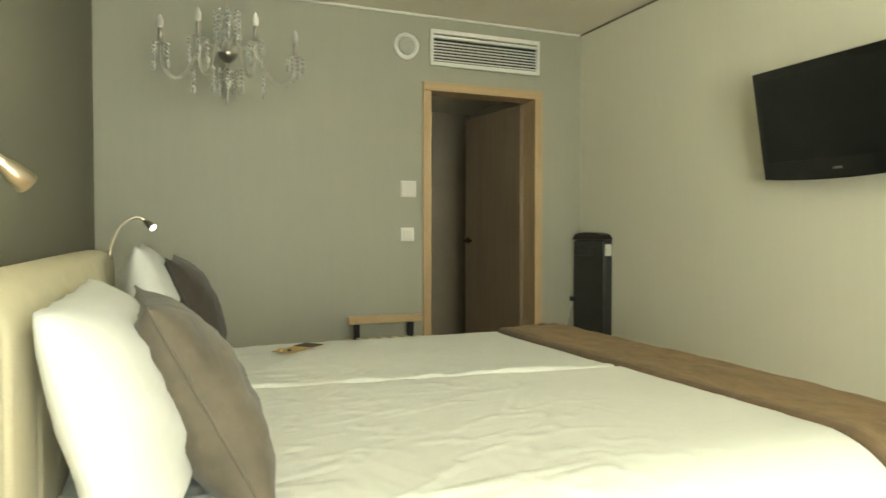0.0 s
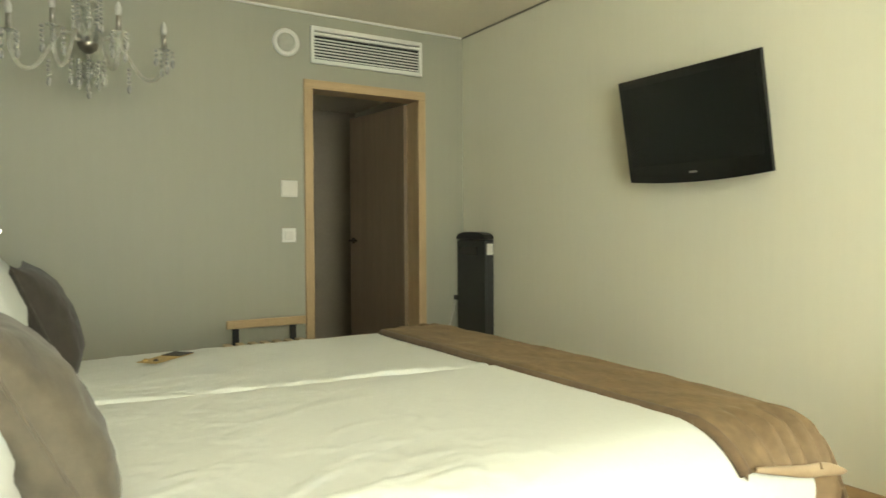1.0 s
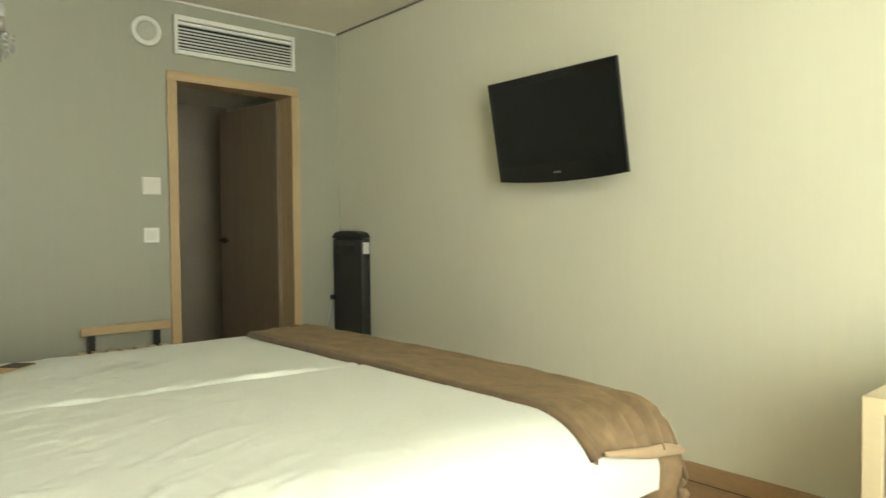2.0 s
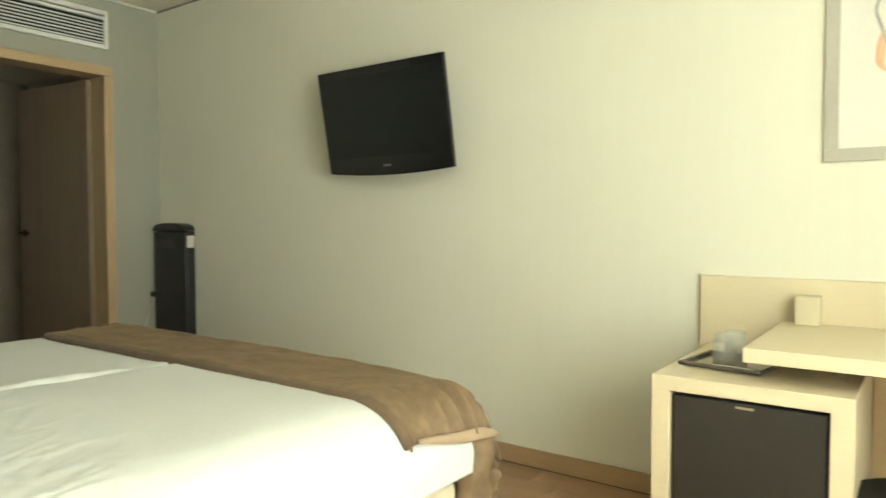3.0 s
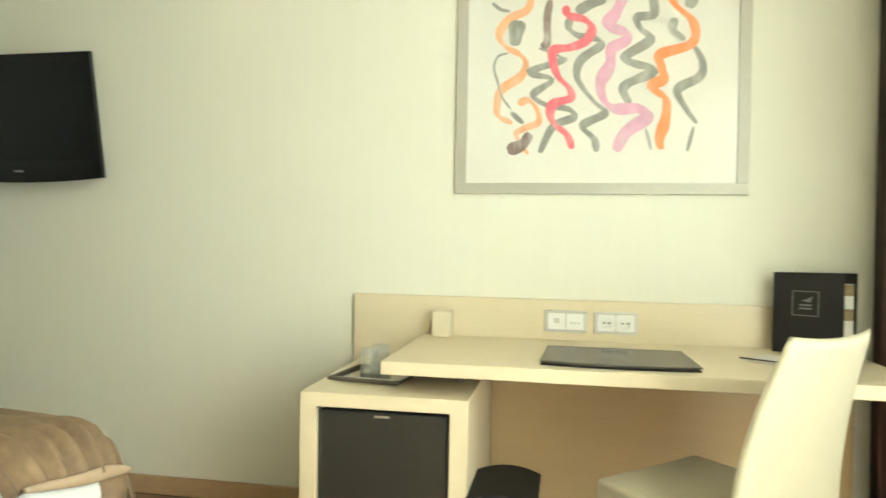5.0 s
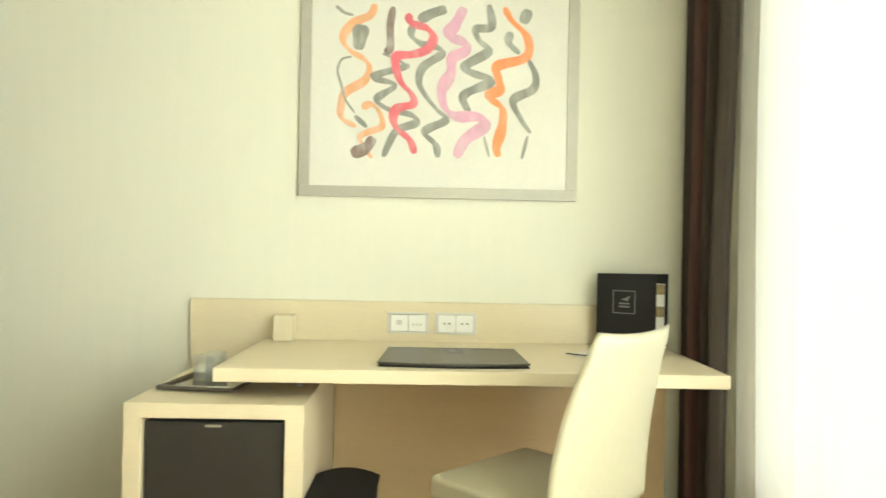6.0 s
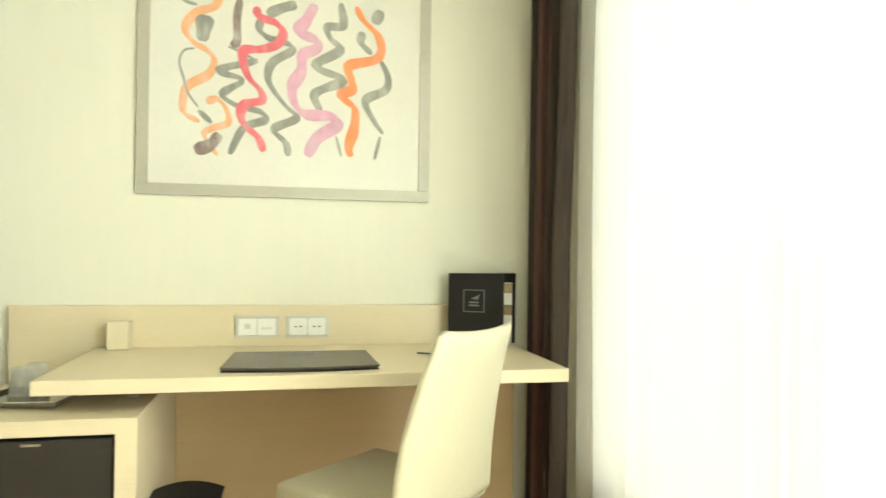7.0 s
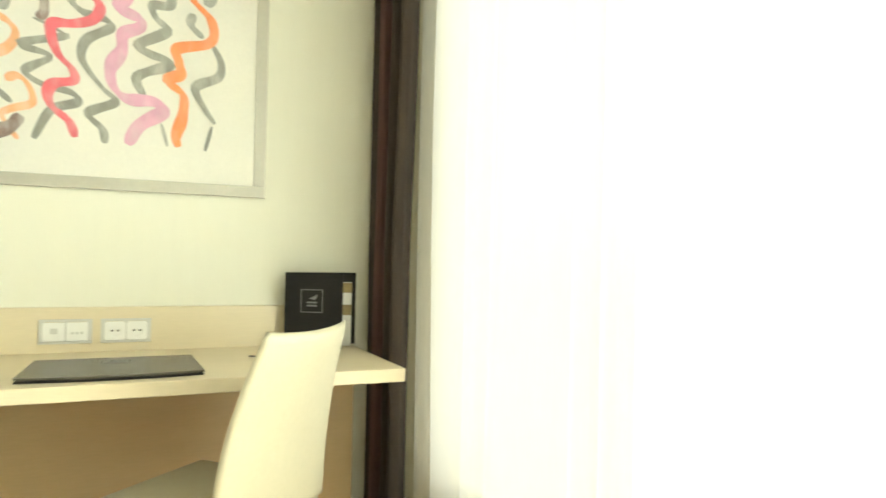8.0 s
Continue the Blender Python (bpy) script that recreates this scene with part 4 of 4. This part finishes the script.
for y0, kind in ((-0.247, "data"), (-0.434, "mains")):
    so = thing("socket_plate", (3.97, y0 - 0.08, 0.78), "silver-framed white double %s on the backboard" % ("data outlet" if kind == "data" else "power socket"), "socket", "sockets over the desk")
    b = box(3.966, y0 - 0.162, 0.780, 3.9735, y0, 0.789, 0.002)
    box(3.966, y0 - 0.162, 0.855, 3.9735, y0, 0.864, 0.002, b)
    for e in (y0 - 0.009, y0 - 0.081, y0 - 0.153):
        box(3.9665, e - 0.0085, 0.7895, 3.9735, e + 0.0085, 0.8545, 0.001, b)
    part("surround", b, M_SILVER, so, "silver-grey surround")
    for k in (0, 1):
        c = y0 - 0.046 - k * 0.070
        if kind == "mains":
            ins = part("insert", socket_face(c, 0.822, 0.033, 0.020), M_WHITE, so)
            part("bridge", box(3.9650, c - 0.019, 0.8195, 3.9720, c + 0.019, 0.8245, 0.001), M_CARDPAPER, ins)
            for dy in (-0.0095, 0.0095):
                part("pin_hole", lathe([(0.0, 0.0), (0.0034, 0.0), (0.0034, 0.0006)], 10, pose(3.9650, c + dy, 0.822, 0, -90)), M_BLACK, ins)
        else:
            ins = part("insert", box(3.9625, c - 0.033, 0.790, 3.9655, c + 0.033, 0.854, 0.0015), M_WHITE, so)
            if k == 0:
                part("outlet", box(3.9612, c - 0.011, 0.815, 3.9624, c + 0.011, 0.834, 0.0005), M_SILVER, ins)
            else:
                for dy in (-0.014, 0.0, 0.014):
                    part("outlet", lathe([(0.0, 0.0), (0.005, 0.0), (0.005, 0.001)], 12, pose(3.9624, c + dy, 0.817, 0, -90)), M_SILVER, ins)

# things on the desk
pad = thing("desk_folder", (3.556, -0.495, DZ), "dark brown leather desk folder with an embossed mark", "desk pad")


def pad_slab(z0, z1, grow):
    own = bmesh.new()
    n = 16
    out = [(3.713 + grow, -0.268 + grow), (3.402 - grow, -0.252 + grow)]
    out += [(3.402 - grow - 0.020 * (1 - (2 * i / n - 1) ** 2), -0.252 + grow - (0.472 + 2 * grow) * i / n) for i in range(1, n + 1)] + [(3.713 + grow, -0.712 - grow)]
    f = own.faces.new([own.verts.new((x, y, z0)) for x, y in out])
    r = bmesh.ops.extrude_face_region(own, geom=[f])
    bmesh.ops.translate(own, verts=[v for v in r["geom"] if isinstance(v, bmesh.types.BMVert)], vec=(0, 0, z1 - z0))
    bmesh.ops.recalc_face_normals(own, faces=own.faces)
    return own


part("lower_cover", pad_slab(DZ + 0.0005, DZ + 0.004, 0), M_LEATHER, pad)
part("page_block", pad_slab(DZ + 0.0045, DZ + 0.009, -0.006), M_CUSH_D, pad)
part("upper_cover", pad_slab(DZ + 0.0095, DZ + 0.015, 0.001), M_PAD, pad)
b = box(3.600, -0.530, DZ + 0.0152, 3.665, -0.527, DZ + 0.0160, 0)
box(3.600, -0.453, DZ + 0.0152, 3.665, -0.450, DZ + 0.0160, 0, b)
box(3.600, -0.5265, DZ + 0.0152, 3.603, -0.4535, DZ + 0.0160, 0, b)
box(3.662, -0.5265, DZ + 0.0152, 3.665, -0.4535, DZ + 0.0160, 0, b)
box(3.615, -0.515, DZ + 0.0152, 3.621, -0.465, DZ + 0.0160, 0, b)
box(3.630, -0.505, DZ + 0.0152, 3.648, -0.475, DZ + 0.0160, 0, b)
part("embossed_mark", b, M_PRINT, pad, "grey embossed mark")

fold = thing("information_folder", (3.87, -1.15, DZ), "black leather information folder standing open on the desk", "folder")


def upright(x0, y0, x1, y1, z0, z1, t, off=0.0):
    """An upright board from one floor point to another."""
    d = Vector((x1 - x0, y1 - y0, 0))
    m = Matrix.Translation((x0, y0, 0)) @ Matrix.Rotation(math.atan2(d.y, d.x), 4, "Z")
    return join(None, box(0, off - t / 2, z0, d.length, off + t / 2, z1, 0.0015), m)


FZ = 1.034
A, B, C = (3.905, -1.055), (3.800, -1.250), (3.940, -1.343)
part("front_cover", upright(*A, *B, DZ + 0.001, FZ, 0.006), M_LEATHER, fold)
part("back_cover", upright(A[0] + 0.006, A[1] - 0.006, *C, DZ + 0.001, FZ, 0.006), M_LEATHER, fold)
part("brochure", upright(3.892, -1.18, 3.868, -1.305, DZ + 0.002, FZ - 0.035, 0.004), M_CARDPAPER, fold, "pale brochure tucked inside")
for z0, z1 in ((0.872, 0.912), (0.958, 0.997)):
    part("brochure_print", upright(3.892, -1.18, 3.868, -1.304, z0, z1, 0.0012, -0.0034), M_BROCHURE, fold, "olive-brown printed band")
d = Vector((B[0] - A[0], B[1] - A[1], 0))
FM = Matrix.Translation((A[0], A[1], 0)) @ Matrix.Rotation(math.atan2(d.y, d.x), 4, "Z")
b = None
for a in ((0.062, 0.885, 0.146, 0.888), (0.062, 0.969, 0.146, 0.972), (0.062, 0.8885, 0.065, 0.9685), (0.143, 0.8885, 0.146, 0.9685)):
    b = box(a[0], -0.0042, a[1], a[2], -0.0032, a[3], 0, b)
own = bmesh.new()
part("printed_frame", join(None, b, FM), M_PRINT, fold, "grey printed frame")
for a in ((0.085, 0.908, 0.124, 0.914), (0.085, 0.920, 0.124, 0.926), (0.05, 0.792, 0.165, 0.797)):
    part("printed_line", join(None, box(a[0], -0.0042, a[1], a[2], -0.0032, a[3], 0), FM), M_PRINT, fold)
own.faces.new([own.verts.new(p) for p in ((0.092, -0.0040, 0.938), (0.118, -0.0040, 0.932), (0.128, -0.0040, 0.955), (0.110, -0.0040, 0.945))])
part("emblem", join(None, own, FM), M_PRINT, fold, "grey printed emblem")

NM = pose(3.71, -1.0, 0, 0, 0, -35)
note = thing("notepad", (3.71, -1.0, DZ), "white notepad with an olive printed band on the desk", "notepad")
part("paper", join(None, box(-0.085, -0.052, DZ + 0.0005, 0.085, 0.052, DZ + 0.004, 0.001), NM), M_CARDPAPER, note)
part("printed_band", join(None, box(-0.060, -0.0515, DZ + 0.0042, 0.080, -0.030, DZ + 0.0047, 0), NM), M_BROCHURE, note, "olive printed band")
pen = thing("pen", (3.64, -0.95, DZ + 0.006), "slim dark pen on the notepad", "pen")
part("barrel", tube([(3.680, -0.893, DZ + 0.0072), (3.612, -1.000, DZ + 0.0072)], 0.0028, 8, 2), M_BLACK, pen, "", True)
part("clip", box(3.640, -0.955, DZ + 0.0102, 3.644, -0.930, DZ + 0.0110, 0), M_STEEL, pen)

# tray and glasses on the cabinet
tray = thing("tray", (3.58, 0.31, 0.65), "dark brown lacquered tray with raised rim on the cabinet", "tray")
b = box(3.465, 0.195, 0.6505, 3.695, 0.430, 0.655, 0.002)
for a in ((3.455, 0.185, 3.467, 0.440), (3.693, 0.185, 3.705, 0.440), (3.467, 0.185, 3.693, 0.197), (3.467, 0.428, 3.693, 0.440)):
    box(a[0], a[1], 0.653, a[2], a[3], 0.666, 0.004, b)
bmesh.ops.rotate(b, verts=b.verts, cent=(3.58, 0.31, 0.65), matrix=Matrix.Rotation(radians(-8), 3, "Z"))
part("dish", b, M_TRAY, tray)
cup = thing("drinking_glass", (3.585, 0.338, 0.656), "clear tumbler turned upside down on the tray", "glass", "glasses on the tray")
part("tumbler", lathe([(0.037, 0.0), (0.034, 0.088), (0.030, 0.092), (0.0, 0.092), (0.0, 0.084), (0.029, 0.084), (0.0345, 0.0)], 28), M_TUMBLER, cup, "", True, True)
copy_thing(cup, pose(3.658, 0.322, 0.656))
cov = thing("coaster", (3.50, 0.26, 0.656), "white paper coaster lying on the tray", "coaster")
part("paper", box(3.462, 0.235, 0.656, 3.512, 0.360, 0.658, 0.0005), M_CARDPAPER, cov)

# waste bin under the desk
wb = thing("waste_bin", (3.415, -0.163, 0), "matt black waste bin with arched lid under the desk", "bin")


def bin_shell(levels, n=40):
    """A tapered tub with rounded-square section; levels: (half width, height)."""
    own = bmesh.new()
    rings = []
    for h, z in levels:
        ring = []
        for i in range(n):
            a = 2 * math.pi * i / n
            c, q = math.cos(a), math.sin(a)
            k = (abs(c) ** 9 + abs(q) ** 9) ** (-1 / 9)
            ring.append(own.verts.new((3.415 + 1.25 * h * k * c, -0.150 + h * k * q, z)))
        rings.append(ring)
    for a, b in zip(rings, rings[1:]):
        for i in range(n):
            own.faces.new((a[i], a[(i + 1) % n], b[(i + 1) % n], b[i]))
    own.faces.new(rings[0][::-1])
    own.faces.new(rings[-1])
    bmesh.ops.recalc_face_normals(own, faces=own.faces)
    return own


part("tub", bin_shell([(0.085, 0.0), (0.088, 0.006), (0.104, 0.353), (0.104, 0.360)]), M_BIN, wb, "", False)


def lid_at(x, e, drop):
    return Vector((x, -0.150 + 0.107 * e, 0.361 + (0.024 * (1 - e * e) + 0.003) * drop))


b = sheet(4, 20, lambda u, v: lid_at(3.415 + 0.272 * (u - 0.5), 2 * v - 1, 1))
for x in (3.279, 3.551):
    b = sheet(2, 20, lambda u, v: lid_at(x, 2 * v - 1, u), b)
bmesh.ops.remove_doubles(b, verts=b.verts, dist=0.0005)
bmesh.ops.recalc_face_normals(b, faces=b.faces)
part("lid", b, M_BIN, wb, "arched black lid")

# low round table before the desk
TX, TY, TZ = 2.555, -0.231, 0.548
table = thing("side_table", (TX, TY, 0), "low round side table with a pale lacquered top", "table")
part("tabletop", lathe([(0.0, TZ - 0.026), (0.268, TZ - 0.026), (0.277, TZ - 0.020), (0.280, TZ - 0.010), (0.278, TZ - 0.003), (0.272, TZ), (0.0, TZ)], 64, pose(TX, TY, 0)), M_WHITE, table, "", False)
part("pedestal", lathe([(0.020, 0.016), (0.020, TZ - 0.040), (0.060, TZ - 0.030), (0.060, TZ - 0.027)], 24, pose(TX, TY, 0)), M_STEEL, table, "steel pedestal", True)
part("foot_plate", lathe([(0.0, 0.0), (0.170, 0.0), (0.172, 0.006), (0.150, 0.013), (0.0, 0.015)], 40, pose(TX, TY, 0)), M_STEEL, table, "round steel foot plate", False)

# ---- chair: faces the desk at an angle ----
chair = thing("desk_chair", (3.25, -0.738, 0), "cream leather upholstered chair pulled to the desk", "chair")
CM = pose(3.25, -0.738, 0, 0, 0, -47)
chair.matrix_world = CM
PLACED[chair] = Matrix(CM)


b = box(-0.22, -0.20, 0.395, 0.22, 0.235, 0.462, 0.016, seg=4)
part("seat", b, M_CHAIR, chair, "", True, True)


def back_at(u, v, side):
    z = 0.415 + v * 0.50
    w = 0.240 - 0.062 * v + 0.016 * math.sin(v * math.pi)
    e = 2 * u - 1
    bow = -0.195 + 0.005 * v - 0.106 * v * v - 0.016 * (1 - e * e)
    z += 0.012 * e * e * v ** 4
    th = 0.018 * max(0.0, 1 - abs(e) ** 6) ** 0.5 * max(0.0, 1 - abs(2 * v - 1) ** 14) ** 0.5
    return Vector((e * w, bow + side * th, z))


b = sheet(24, 36, lambda u, v: back_at(u, v, 1))
b = sheet(24, 36, lambda u, v: back_at(u, v, -1), b)
bmesh.ops.remove_doubles(b, verts=b.verts, dist=0.0008)
bmesh.ops.recalc_face_normals(b, faces=b.faces)
part("backrest", b, M_CHAIR, chair, "", True, True)
for x, y, r in ((-0.19, 0.205, 1), (0.19, 0.205, 1), (-0.19, -0.18, -1), (0.19, -0.18, -1)):
    part("leg", tube([(x, y, 0.396), (x * 1.02, y + 0.008 * r, 0.2), (x * 1.05, y + 0.02 * r, 0.0)], 0.011, 10, 3), M_STEEL, chair, "slim steel leg", True, True)

# ---- curtains ----
drape = thing("drape", (3.8, -1.42, 0), "dark brown drape gathered in the corner", "curtain")


def drape_at(u, v, x0, x1, y, amp, waves, ph, lean):
    x = x0 + u * (x1 - x0)
    z = 0.02 + v * 2.50
    g = 1 + 0.15 * wob(u * 3, v * 1.5, ph)
    return Vector((x + lean * max(0.0, v - 0.45) * (1 - u) + 0.008 * wob(u * 4, v * 2, ph + 5), y + amp * g * math.sin(2 * math.pi * (waves * u + ph)) + 0.01 * wob(u * 6, v * 2.5, ph), z))


for x0, x1, w, ph, mtl, y in ((3.606, 3.775, 2.0, 0.0, M_DRAPE, -1.425), (3.775, 3.835, 0.6, 0.55, M_DRAPE_RED, -1.415), (3.835, 3.985, 1.8, 0.2, M_DRAPE, -1.42)):
    p = part("length", sheet(40, 26, lambda u, v: drape_at(u, v, x0, x1, y, 0.042 if x0 < 3.8 else 0.026, w, ph, -0.14 if x0 < 3.7 else 0)), mtl, drape, "oxblood stripe" if mtl is M_DRAPE_RED else "", True)
    p.modifiers.new("thick", "SOLIDIFY").thickness = 0.003
sheer = thing("voile_curtain", (2.3, -1.50, 0), "ivory voile curtain hanging in soft folds before the window", "curtain")


def voile_at(u, v):
    x = 3.93 - u * 3.13
    z = 0.015 + v * 2.515
    ph = 2 * math.pi * (11 * u + 1.8 * wob(u * 7, 0, 2) + 0.25 * wob(u * 5, v * 1.6, 4))
    ph += 2 * math.pi * 2.2 * (1 - math.exp(-u * 9))
    a = 0.024 * (1 - 0.60 * math.exp(-u * 8)) * (0.75 + 0.5 * wob(u * 9, v * 0.8, 1))
    return Vector((x + 0.015 * math.cos(ph), -1.505 + a * math.sin(ph) + 0.004 * math.sin(2.3 * ph + 1) * (1 - 0.4 * v), z))


part("cloth", sheet(420, 14, voile_at), M_SHEER, sheer, "", True)
part("rail", box(0.78, -1.55, 2.545, 3.99, -1.40, 2.568, 0.003), M_WHITE, sheer, "white curtain rail")

# ---- floor planks ----
PW, PL = 0.192, 1.28
plank_mesh = {}
rng = random.Random(4)
i = 0
x = 0.765
while x < 3.98:
    w = min(PW, 3.98 - x)
    y = -1.6 - rng.random() * PL
    while y < 6.17:
        a, e = max(y, -1.6), min(y + PL, 6.17)
        if e - a > 0.03:
            key = (round(w, 3), round(e - a, 3))
            if key not in plank_mesh:
                own = box(0, 0, -0.009, w - 0.0012, e - a - 0.0012, 0, 0.0012, seg=1)
                ob = part("plank", own, M_FLOOR, floor_ob, "", False, True)
                plank_mesh[key] = ob.data
            else:
                ob = new("plank", plank_mesh[key])
                ob.parent = floor_ob
            ob.location = (x, a, 0)
        y += PL
    x += PW
